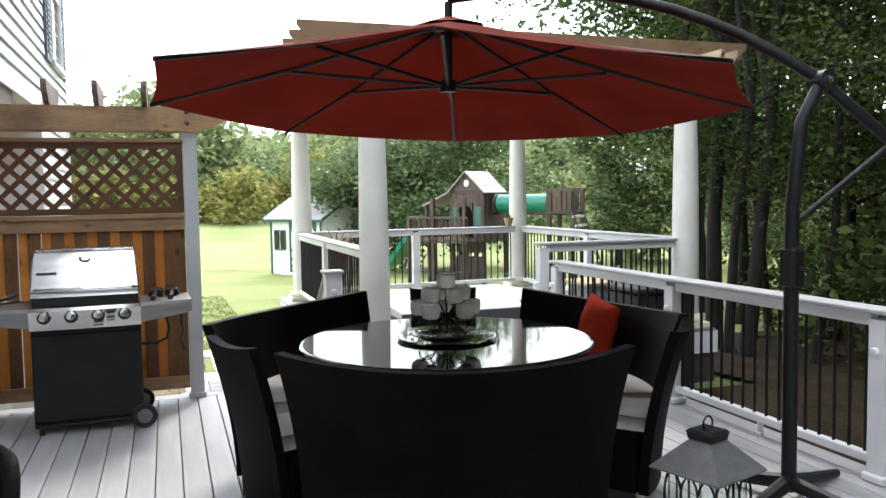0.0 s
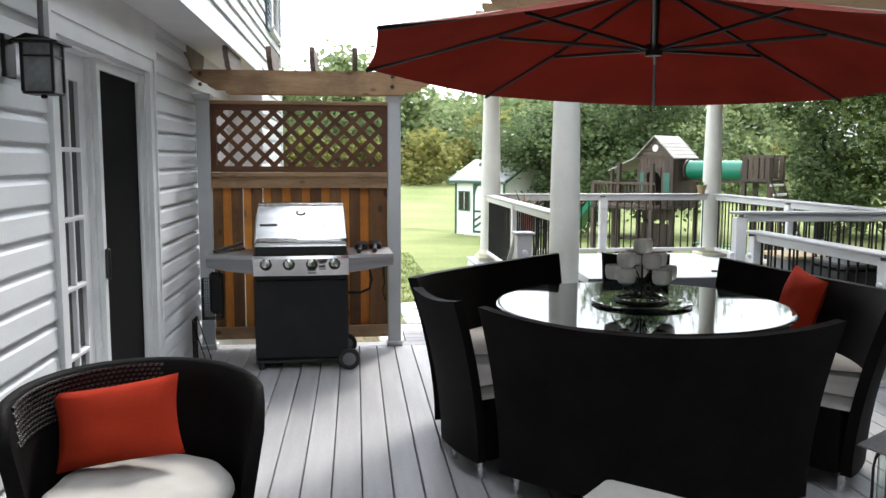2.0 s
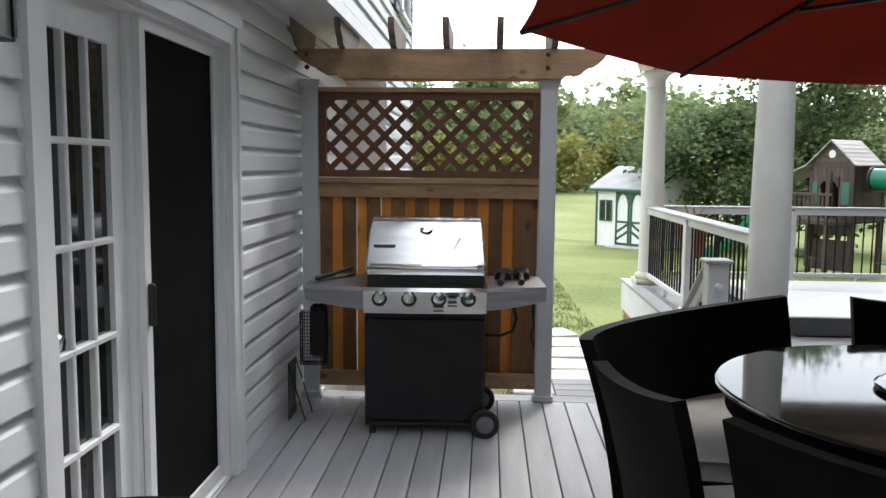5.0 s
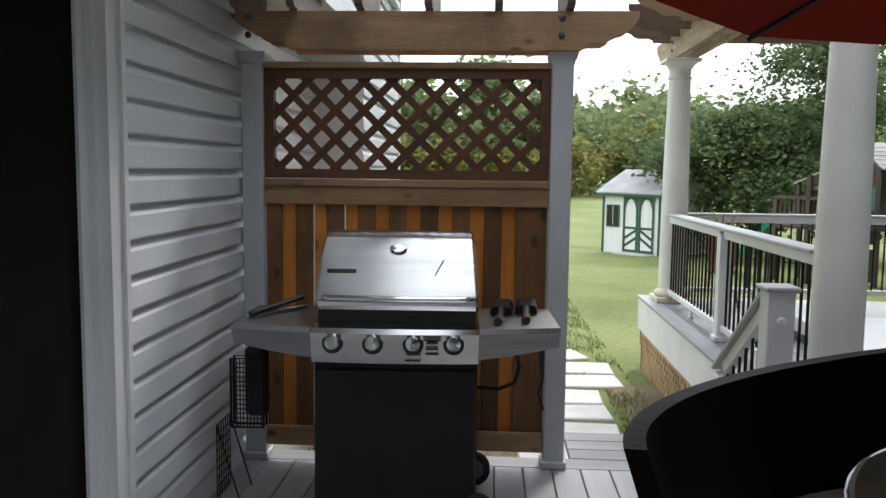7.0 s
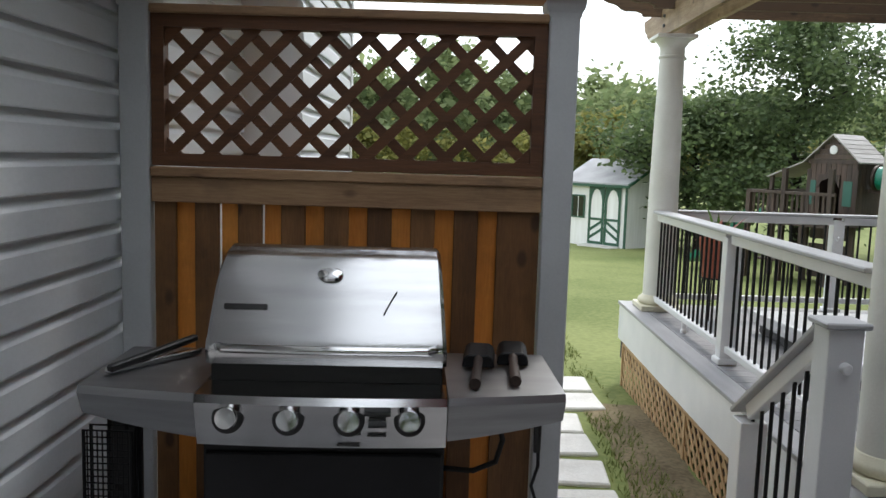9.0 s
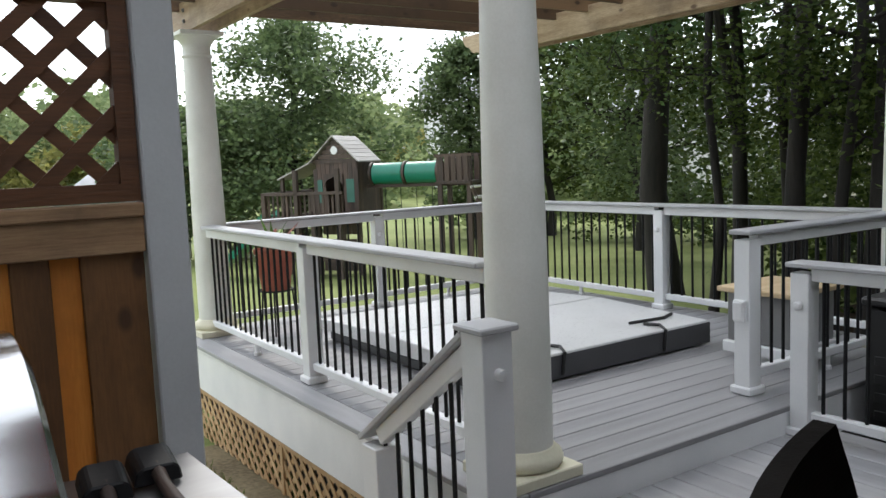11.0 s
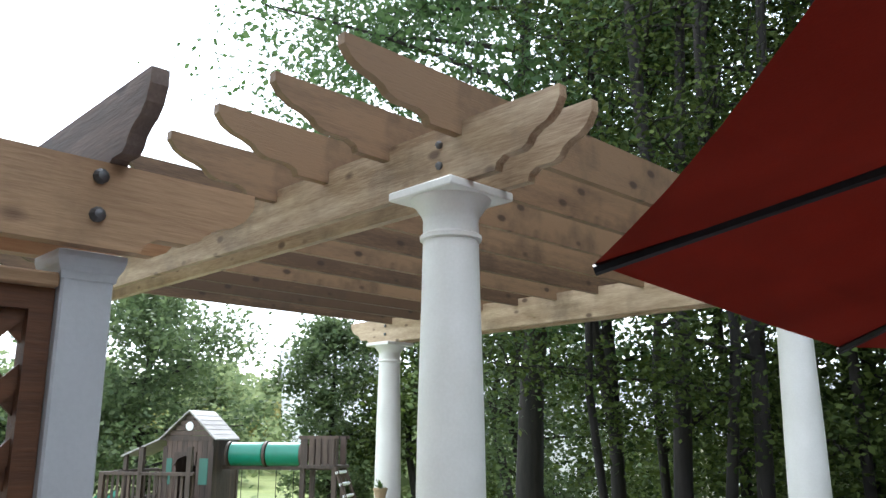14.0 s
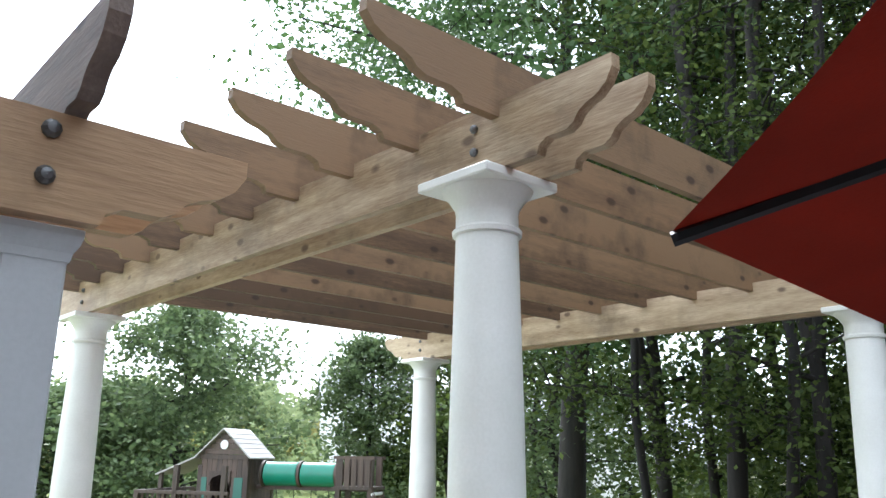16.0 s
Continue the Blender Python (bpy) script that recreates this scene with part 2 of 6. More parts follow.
def thing(name, label, category, m=None, group="", kind=""):
    ob = new(name)
    ob.empty_display_size = 0.1
    if m is not None:
        ob.matrix_world = m
    return tagged(ob, label, category, group, kind)


def structure(name, bm, material_, label, category, smooth=False):
    return tagged(new(name, mesh_of(name, bm, material_, smooth)), label, category, "", "structure")


# ---- ground ----
def ground_height(x, y):
    d = max(0.0, y - 9.0)
    z = -0.5 - 0.031 * min(d, 26) + 0.035 * max(0.0, min(d - 30, 36))
    return z - 0.02 * max(0.0, min(x - 7.0, 12)) + 0.04 * noise.noise((x * 0.12, y * 0.12, 0)) * min(1, d * 0.2)


def build_ground():
    xs = sorted(set([-3000, -800, -300, -150, -100] + list(range(-80, 122, 4)) + [160, 300, 800, 3000]))
    ys = sorted(set([-3000, -800, -300, -100, -50, -20, -8] + list(range(-4, 110, 3)) + [130, 200, 400, 1000, 3000]))
    bm = bmesh.new()
    grid = [[bm.verts.new((x, y, ground_height(x, y))) for x in xs] for y in ys]
    for j in range(len(ys) - 1):
        for i in range(len(xs) - 1):
            bm.faces.new((grid[j][i], grid[j][i + 1], grid[j + 1][i + 1], grid[j + 1][i]))
    return structure("ground", bm, M_LAWN, "mown green lawn sloping away to a field", "lawn", smooth=True)


M_LAWN = material("lawn", (0.1, 0.13, 0.035), (0.22, 0.245, 0.09), rough=0.9, scale=0.35, fine=14, bump=0.4, fine_amount=0.4, spec=0.2)
ground = build_ground()


def ground_patch(name, x0, x1, y0, y1, material_, label, lift, ragged, inside=None, step=0.5):
    """A sheet of other soil laid just over the lawn, with an uneven edge."""
    bm = bmesh.new()
    nx, ny = int((x1 - x0) / step), int((y1 - y0) / step)
    pts = {}
    def vert(i, j):
        if (i, j) not in pts:
            x, y = x0 + (x1 - x0) * i / nx, y0 + (y1 - y0) * j / ny
            edge = i in (0, nx) or j in (0, ny)
            x += ragged * noise.noise((x * 1.7, y * 1.7, 3)) * edge
            y += ragged * noise.noise((x * 1.7, y * 1.7, 9)) * edge
            pts[(i, j)] = bm.verts.new((x, y, ground_height(x, y) + (lift if not edge else -0.6 * lift)))
        return pts[(i, j)]
    for i in range(nx):
        for j in range(ny):
            x, y = x0 + (x1 - x0) * (i + 0.5) / nx, y0 + (y1 - y0) * (j + 0.5) / ny
            if inside is None or inside(x, y):
                bm.faces.new((vert(i, j), vert(i + 1, j), vert(i + 1, j + 1), vert(i, j + 1)))
    return structure(name, bm, material_, label, "ground", smooth=True)


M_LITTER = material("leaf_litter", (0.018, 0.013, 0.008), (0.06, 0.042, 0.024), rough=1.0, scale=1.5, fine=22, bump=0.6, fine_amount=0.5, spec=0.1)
M_DIRT = material("bare_soil", (0.1, 0.08, 0.05), (0.22, 0.18, 0.11), rough=1.0, scale=2.0, fine=30, bump=0.5, fine_amount=0.5, spec=0.1)
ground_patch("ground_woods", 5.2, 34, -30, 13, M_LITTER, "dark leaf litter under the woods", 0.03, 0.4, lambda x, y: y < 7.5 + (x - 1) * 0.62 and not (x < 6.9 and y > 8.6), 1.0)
M_MEADOW = material("tall_meadow_grass", (0.14, 0.175, 0.065), (0.25, 0.27, 0.125), rough=1.0, scale=0.25, fine=6, bump=0.5, fine_amount=0.4, spec=0.1)
ground_patch("ground_meadow", -60, 26, 34.5, 70, M_MEADOW, "paler tall grass of the field behind the lawn", 0.09, 1.5, None, 1.9)
ground_patch("ground_dirt", 2.45, 3.0, 9.3, 12.6, M_DIRT, "bare soil strip beside the raised deck", 0.012, 0.12, None, 0.15)
ground_patch("ground_path_edge", 0.7, 2.1, 9.1, 12.4, M_DIRT, "worn soil beside the stepping stones", 0.008, 0.25, lambda x, y: noise.noise((x * 1.3, y * 1.3, 5)) > -0.1, 0.2)

# ---- decks ----
XW = 0.077
DECK_END, STEP_Y, UP = 8.78, 8.965, 0.15
floor = structure("floor_deck", add_box(add_box(bmesh.new(), XW, 2.78, -4.0, DECK_END - 0.02, -0.4, -0.032), 2.78, 5.12, -4.0, STEP_Y, -0.4, -0.032), M_GAP, "lower deck of grey composite boards laid lengthwise", "deck")
upper = structure("floor_upper_deck", boxed(2.97, 6.7, STEP_Y + 0.02, 13.48, -0.4, UP - 0.032), M_GAP, "raised deck of grey composite boards", "deck")
fascia = structure("trim_fascia", add_box(add_box(add_box(bmesh.new(), 2.945, 2.97, STEP_Y - 0.0, 13.5, -0.21, UP - 0.028), 2.97, 6.72, STEP_Y - 0.005, STEP_Y + 0.02, -0.1, UP - 0.028), 2.97, 6.72, 13.48, 13.5, -0.17, UP - 0.028), M_WHITE, "white fascia boards round the raised deck", "trim")
apron = structure("trim_apron", add_box(bmesh.new(), XW, 2.74, DECK_END - 0.02, DECK_END, -0.3, -0.03), M_WHITE, "white skirting board at the deck's end", "trim")

# ---- house ----
def siding_run(wall, x, y0, y1, z0, z1, face=1, lap=0.1225, name="siding_board"):
    """Lapped boards on a wall that faces +x: each leans out to its lower edge."""
    k = 0
    z = z0
    while z < z1 - 0.01:
        top = min(z + lap, z1)
        bm = bmesh.new()
        prof = [(x, z + 0.004), (x + 0.022, z), (x + 0.0235, z + 0.006), (x + 0.021, z + 0.05), (x + 0.0185, z + 0.082), (x + 0.012, z + 0.092), (x + 0.004, z + 0.108), (x, top)]
        a = [bm.verts.new((px, y0, min(pz, top))) for px, pz in prof]
        b = [bm.verts.new((px, y1, min(pz, top))) for px, pz in prof]
        bm.faces.new(a)
        bm.faces.new(b[::-1])
        for i in range(len(prof)):
            j = (i + 1) % len(prof)
            bm.faces.new((a[i], a[j], b[j], b[i]))
        part(name, bm, M_SIDING, wall)
        z += lap


SOFFIT, XU, HOUSE_END = 2.38, 0.41, 12.6
DOOR0, DOOR1, DOOR_TOP = 5.7, 7.26, 2.05
bm = bmesh.new()
add_box(bm, -0.15, XW - 0.003, -4.0, DOOR0, -0.6, SOFFIT)
add_box(bm, -0.15, XW - 0.003, DOOR1, 10.4, -0.6, SOFFIT)
add_box(bm, -0.15, XW - 0.003, DOOR0, DOOR1, DOOR_TOP, SOFFIT)
add_box(bm, -0.15, XW - 0.003, DOOR0, DOOR1, -0.6, -0.005)
wall_west = structure("wall_west", bm, M_SIDING, "house wall clad in white-grey vinyl siding", "wall")
bm = bmesh.new()
add_box(bm, -6.0, XU - 0.003, -4.0, HOUSE_END, SOFFIT + 0.02, 5.4)
add_box(bm, -6.0, XU - 0.003, 10.4, HOUSE_END, -1.2, SOFFIT + 0.02)
wall_upper = structure("wall_upper", bm, M_SIDING, "upper storey wall in white vinyl siding", "wall")
ceiling = structure("ceiling_soffit", boxed(XW - 0.05, XU + 0.01, -4.0, 10.4, SOFFIT, SOFFIT + 0.018), M_WHITE, "white soffit under the overhanging upper storey", "soffit")
bm = bmesh.new()
add_box(bm, XU - 0.003, XU + 0.022, -4.0, 10.4, SOFFIT - 0.02, SOFFIT + 0.06)
add_box(bm, XU - 0.003, XU + 0.026, HOUSE_END - 0.1, HOUSE_END + 0.02, -1.0, 5.4)
add_box(bm, XW - 0.003, XW + 0.02, -4, DOOR0 - 0.26, SOFFIT - 0.12, SOFFIT)
add_box(bm, XW - 0.003, XW + 0.02, DOOR0 - 0.26, DOOR1 + 0.22, DOOR_TOP + 0.09, SOFFIT)
structure("trim_house", bm, M_TRIM, "white trim boards at the soffit and house corner", "trim")
ROOF = material("roof_shingle_dark", (0.07, 0.07, 0.07), (0.13, 0.125, 0.12), rough=0.9, scale=2, fine=30)
structure("roof_house", prism([(-6.4, 5.4), (XU + 0.2, 5.4), (XU + 0.2, 5.5), (-2.9, 7.2), (-6.4, 5.5)], HOUSE_END + 4.6, m=Matrix.Translation((0, -4.3, 0))), ROOF, "dark shingled house roof", "roof")


def casing(y0, y1, ztop, x, w=0.11, z0=0.0):
    bm = bmesh.new()
    add_box(bm, x, x + 0.03, y0 - w, y0, z0, ztop + w)
    add_box(bm, x, x + 0.03, y1, y1 + w, z0, ztop + w)
    add_box(bm, x, x + 0.03, y0, y1, ztop, ztop + w)
    add_box(bm, x + 0.03, x + 0.042, y0 - w, y0 - w + 0.03, z0, ztop + w)
    add_box(bm, x + 0.03, x + 0.042, y1 + w - 0.03, y1 + w, z0, ztop + w)
    add_box(bm, x + 0.03, x + 0.042, y0 - w + 0.03, y1 + w - 0.03, ztop + w - 0.03, ztop + w)
    return bm


structure("door_trim", casing(DOOR0, DOOR1, DOOR_TOP, XW - 0.003), M_TRIM, "white moulded casing round the patio door", "trim")


def french_door():
    d = thing("door_1", "white patio door with fifteen small glass panes, closed", "door", kind="structure")
    y0, y1, x0, x1, top = DOOR0 + 0.03, 6.37, -0.043, -0.003, DOOR_TOP - 0.02
    st, rows, cols = 0.1, 5, 3
    bm = bmesh.new()
    add_box(bm, x0, x1, y0, y0 + st, 0.02, top)
    add_box(bm, x0, x1, y1 - st, y1, 0.02, top)
    add_box(bm, x0, x1, y0 + st, y1 - st, top - 0.13, top)
    add_box(bm, x0, x1, y0 + st, y1 - st, 0.02, 0.24)
    part("door_frame", bm, M_TRIM, d)
    gy0, gy1, gz0, gz1 = y0 + st, y1 - st, 0.24, top - 0.13
    for i in range(1, cols):
        y = gy0 + (gy1 - gy0) * i / cols
        part("muntin", boxed(x0 + 0.004, x1 + 0.004, y - 0.011, y + 0.011, gz0, gz1, 0.004), M_TRIM, d)
    for j in range(1, rows):
        z = gz0 + (gz1 - gz0) * j / rows
        part("muntin", boxed(x0 + 0.006, x1 + 0.006, gy0, gy1, z - 0.011, z + 0.011, 0.004), M_TRIM, d)
    for i in range(cols):
        for j in range(rows):
            a, b = gy0 + (gy1 - gy0) * i / cols, gy0 + (gy1 - gy0) * (i + 1) / cols
            c, e = gz0 + (gz1 - gz0) * j / rows, gz0 + (gz1 - gz0) * (j + 1) / rows
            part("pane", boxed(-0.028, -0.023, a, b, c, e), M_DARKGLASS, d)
    part("door_knob", lathe([(0.012, 0), (0.012, 0.03), (0.028, 0.04), (0.03, 0.055), (0.02, 0.07), (0.004, 0.072)], 16, m=pose(-0.003, y0 + 0.055, 0.98, 0, 90, 0)), M_CHROME, d, "bright metal knob", smooth=True)


def screen_door():
    d = thing("door_2", "sliding insect screen door with dark mesh in a white frame", "screen door", kind="structure")
    y0, y1, x0, x1, top = 6.41, DOOR1 - 0.03, 0.022, 0.047, DOOR_TOP - 0.02
    bm = bmesh.new()
    add_box(bm, x0, x1, y0, y0 + 0.05, 0.01, top)
    add_box(bm, x0, x1, y1 - 0.05, y1, 0.01, top)
    add_box(bm, x0, x1, y0 + 0.05, y1 - 0.05, top - 0.05, top)
    add_box(bm, x0, x1, y0 + 0.05, y1 - 0.05, 0.01, 0.08)
    part("screen_frame", bm, M_TRIM, d)
    part("screen_mesh", boxed(0.031, 0.035, y0 + 0.05, y1 - 0.05, 0.08, top - 0.05), M_SCREEN, d, "dark insect mesh")
    part("handle", boxed(x1, x1 + 0.025, y0 + 0.012, y0 + 0.035, 0.9, 1.06, 0.006), M_PLASTIC, d, "black pull handle")


french_door()
screen_door()
bm = bmesh.new()
add_box(bm, -0.11, 0.067, DOOR0, DOOR1, -0.004, 0.012)
add_box(bm, -0.11, XW - 0.003, DOOR0, DOOR0 + 0.03, 0.012, DOOR_TOP)
add_box(bm, -0.11, XW - 0.003, DOOR1 - 0.03, DOOR1, 0.012, DOOR_TOP)
add_box(bm, -0.11, XW - 0.003, DOOR0 + 0.03, DOOR1 - 0.03, DOOR_TOP - 0.02, DOOR_TOP)
add_box(bm, -0.11, 0.02, 6.37, 6.41, 0.012, DOOR_TOP - 0.02)
structure("door_jamb", bm, M_TRIM, "white door jamb and sill", "trim")


def sash_window(name, x, y0, y1, z0, z1):
    w = thing(name, "upstairs sash window with grey-blue shutters beside it", "window", kind="structure")
    part("window_frame", casing(y0, y1, z1, x, 0.07, z0 - 0.07), M_WHITE, w)
    part("window_sill", boxed(x, x + 0.06, y0 - 0.1, y1 + 0.1, z0 - 0.05, z0, 0.006), M_WHITE, w)
    zm = (z0 + z1) / 2
    for a, b in ((z0, zm - 0.02), (zm + 0.02, z1)):
        part("pane", boxed(x + 0.002, x + 0.008, y0, y1, a, b), M_DARKGLASS, w)
    part("meeting_rail", boxed(x + 0.002, x + 0.03, y0, y1, zm - 0.02, zm + 0.02), M_WHITE, w)
    for a, b in ((y0 - 0.42, y0 - 0.09), (y1 + 0.09, y1 + 0.42)):
        sh = part("shutter", boxed(x, x + 0.03, a, b, z0 - 0.05, z1 + 0.06, 0.004), M_SHUTTER, w, "slate-blue shutter")
        k = z0 + 0.02
        while k < z1:
            part("louvre", boxed(x + 0.028, x + 0.04, a + 0.05, b - 0.05, k, k + 0.03), M_SHUTTER, sh)
            k += 0.055


M_SHUTTER = plain("slate_blue_paint", (0.12, 0.16, 0.2), rough=0.5)
sash_window("window_1", XU + 0.012, 11.3, 12.0, 2.95, 4.4)

# ---- columns ----
def column(x, y, z0):
    c = thing("column", "round tapered cream-white column on a square plinth", "column", Matrix.Translation((x, y, z0)), "pergola columns")
    h = 2.605 - z0
    part("plinth", boxed(-0.185, 0.185, -0.185, 0.185, 0, 0.05, 0.006), M_PLINTH, c, "yellowed square plinth")
    part("base", lathe([(0.16, 0.05), (0.175, 0.065), (0.178, 0.085), (0.17, 0.105), (0.15, 0.118), (0.145, 0.13), (0.138, 0.135)], 40), M_PLINTH, c, "yellowed round base moulding", smooth=True)
    part("shaft", lathe([(0.136, 0.13), (0.135, 0.6), (0.131, 1.1), (0.124, 1.6), (0.114, 2.0), (0.109, h - 0.2)], 40), M_COLUMN, c, smooth=True)
    part("capital", lathe([(0.109, h - 0.2), (0.12, h - 0.195), (0.122, h - 0.18), (0.11, h - 0.17), (0.109, h - 0.12), (0.113, h - 0.1), (0.14, h - 0.06), (0.157, h - 0.045), (0.16, h - 0.035)], 40), M_COLUMN, c, smooth=True)
    part("abacus", boxed(-0.175, 0.175, -0.175, 0.175, h - 0.035, h, 0.005), M_COLUMN, c)


CX0, CX1, CY0, CY1 = 3.21, 6.5, 9.15, 13.14
COLUMNS = ((CX0, CY0), (CX0, CY1), (CX1, 9.2), (CX1, 13.36))
for cx, cy in COLUMNS:
    column(cx, cy, UP)


# ---- pergola over the raised deck ----
def scroll(x0, x1, z0, z1, both=True, cut=0.3):
    """Outline of a board along x with an ogee cut under its ends."""
    h = z1 - z0
    def end():
        curve = [(cut, 0.0), (cut * 0.97, 0.12), (cut * 0.86, 0.2), (cut * 0.72, 0.2), (cut * 0.6, 0.2), (cut * 0.5, 0.27), (cut * 0.44, 0.38), (cut * 0.34, 0.46), (cut * 0.2, 0.52), (cut * 0.08, 0.64), (cut * 0.0, 0.82), (0.0, 1.0)]
        return [(a, z0 + h * b) for a, b in curve]
    left = [(x0 + a, b) for a, b in end()]
    right = [(x1 - a, b) for a, b in end()][::-1] if both else [(x1, z1), (x1, z0)]
    return left + right


ALONG_Y = pose(0, 0, 0, 0, 0, 90)
def pergola():
    p = thing("pergola", "cedar pergola with scrolled beam and rafter ends", "pergola", Matrix.Translation((0, 0, 2.605)))
    for cx in (CX0, CX1):
        for dx in (-0.09, 0.095):
            # along y: local x runs to +y, local y to -x
            part("beam", prism(scroll(8.535, 13.9, 0, 0.24), 0.04, m=Matrix.Translation((cx + dx + 0.04, 0, 0)) @ ALONG_Y), M_CEDAR_Y, p, "paler cedar beam with dark knots")
        for cy in [c[1] for c in COLUMNS if c[0] == cx]:
            for dz in (0.085, 0.17):
                part("bolt", lathe([(0.016, 0), (0.016, 0.008), (0.01, 0.016), (0.003, 0.018)], 10, m=pose(cx - 0.09, cy - 0.03, dz, 0, -90, 0)), M_BOLT, p)
    rafter = mesh_of("rafter", prism(scroll(2.557, 7.08, 0.18, 0.4, cut=0.4), 0.04), M_RAFTER_X)
    for k in range(11):
        part("rafter", rafter, None, p, m=Matrix.Translation((0, 9.0 + 0.4225 * k, 0)))


M_BOLT = plain("galvanised_bolt", (0.16, 0.16, 0.16), rough=0.5, metal=1.0)
pergola()

# ---- privacy screen with its own small pergola ----
FY = 8.68
def screen_post(x):
    p = thing("screen_post", "square grey-white post sleeve with moulded cap", "post", Matrix.Translation((x, FY, 0)), "privacy screen posts")
    part("sleeve", boxed(-0.052, 0.052, -0.052, 0.052, 0, 1.985, 0.005), M_POST, p)
    part("cap", lathe([(0.077, 1.975), (0.081, 1.99), (0.091, 2.002), (0.097, 2.018), (0.097, 2.03), (0.08, 2.034)], 4, m=pose(0, 0, 0, 0, 0, 45)), M_POST, p)
    part("base_trim", boxed(-0.064, 0.064, -0.064, 0.064, 0, 0.04, 0.006), M_POST, p)


screen_post(0.163)
screen_post(1.66)


def screen_pergola():
    p = thing("screen_pergola", "small cedar pergola with scrolled ends above the privacy screen", "pergola", Matrix.Translation((0, FY, 2.036)))
    for dy in (-0.1, 0.06):
        part("beam", prism(scroll(XW + 0.022, 2.0, 0, 0.178, cut=0.26), 0.04, m=Matrix.Translation((0, dy, 0))), M_CEDAR_X, p)
    for x in (0.163, 1.645):
        for dz in (0.065, 0.145):
            part("bolt", lathe([(0.016, 0), (0.016, 0.008), (0.01, 0.016), (0.003, 0.018)], 10, m=pose(x, -0.1, dz, 90, 0, 0)), M_BOLT, p)
    rafter = mesh_of("rafter", prism(scroll(-0.26, 0.45, 0, 0.19, cut=0.18), 0.038, m=ALONG_Y), M_RAFTER_Y)
    for x in (0.1, 0.4, 0.72, 1.045, 1.37, 1.7):
        part("rafter", rafter, None, p, m=Matrix.Translation((x, 0, 0.15)))


screen_pergola()


def privacy_screen():
    s = thing("privacy_screen", "cedar board-on-board privacy screen with brown lattice above", "fence panel", Matrix.Translation((0, FY, 0.075)))
    x0, x1 = 0.217, 1.606
    part("bottom_board", boxed(x0, x1, -0.035, -0.015, 0.0, 0.1, 0.003), M_CEDAR_X, s)
    part("top_board", boxed(x0, x1, -0.04, -0.015, 1.222, 1.312, 0.003), M_CEDAR_X, s)
    part("cap_board", boxed(x0, x1, -0.055, 0.03, 1.312, 1.347, 0.004), M_CEDAR_X, s)
    pitch, slit = 0.1555, 0.066
    starts = [x0 + 0.08 + pitch * i for i in range(8)]
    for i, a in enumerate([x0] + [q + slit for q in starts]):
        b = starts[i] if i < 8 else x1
        part("board", boxed(a + 0.001, b - 0.001, -0.014, 0.004, 0.0, 1.31, 0.003), M_CEDAR_SHADED, s)
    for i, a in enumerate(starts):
        part("board", boxed(a - (0.02 if i not in (1, 2) else -0.004), a + slit + 0.02, 0.006, 0.024, 0.05, 1.27, 0.003), M_CEDAR_LIT, s)
    # lattice
    lz0, lz1 = 1.35, 1.88
    lat = part("lattice_frame", add_box(add_box(add_box(add_box(bmesh.new(), x0, x1, -0.03, 0.02, lz0, lz0 + 0.045), x0, x1, -0.03, 0.02, lz1 - 0.045, lz1), x0, x0 + 0.045, -0.03, 0.02, lz0 + 0.045, lz1 - 0.045), x1 - 0.045, x1, -0.03, 0.02, lz0 + 0.045, lz1 - 0.045), M_LATTICE, s, "dark-stained lattice frame")
    part("lattice_cap", boxed(x0, x1, -0.05, 0.04, lz1, lz1 + 0.03, 0.004), M_CEDAR_X, s)
    a0, a1, b0, b1 = x0 + 0.03, x1 - 0.03, lz0 + 0.03, lz1 - 0.03
    for k in diagonals(a0, a1, b0, b1, 0.139):
        part("slat", slat_mesh(k, 0.036, -0.012, -0.003), M_LATTICE, lat)
    for k in diagonals(a0, a1, b0, b1, 0.139, True):
        part("slat", slat_mesh(k, 0.036, -0.002, 0.007), M_LATTICE, lat)


def diagonals(a0, a1, b0, b1, step, mirror=False):
    """End points of 45-degree slats that fill a rectangle."""
    h = b1 - b0
    c = a0 - h + step * 0.5
    while c < a1:
        p, q = max(c, a0), min(c + h, a1)
        if q - p > 0.02:
            s = ((p, b0 + p - c), (q, b0 + q - c))
            yield tuple((a0 + a1 - x, z) for x, z in s) if mirror else s
        c += step


def slat_mesh(ends, w, y0, y1):
    (xa, za), (xb, zb) = ends
    length = math.hypot(xb - xa, zb - za)
    m = Matrix.Translation(((xa + xb) / 2, 0, (za + zb) / 2)) @ pose(0, 0, 0, 0, -math.degrees(math.atan2(zb - za, xb - xa)), 0)
    return boxed(-length / 2, length / 2, y0, y1, -w / 2, w / 2, 0, m)


privacy_screen()


# ---- railings ----
def post_parts(parent, x, y, z, h=0.93, light=None):
    p = part("post", boxed(-0.05, 0.05, -0.05, 0.05, 0, h, 0.004), M_WHITE, parent, m=Matrix.Translation((x, y, z)))
    part("base_trim", boxed(-0.068, 0.068, -0.068, 0.068, 0, 0.045, 0.008), M_WHITE, p)
    if light is not None:
        part("post_light", lathe([(0.022, 0), (0.022, 0.018), (0.017, 0.026), (0.004, 0.03)], 14, m=Matrix.Translation((0, 0, h - 0.165)) @ pose(0, 0, 0, 0, 0, light) @ pose(0.05, 0, 0, 0, 90, 0)), M_WHITE, p, "small round white deck light", smooth=True)
    return p


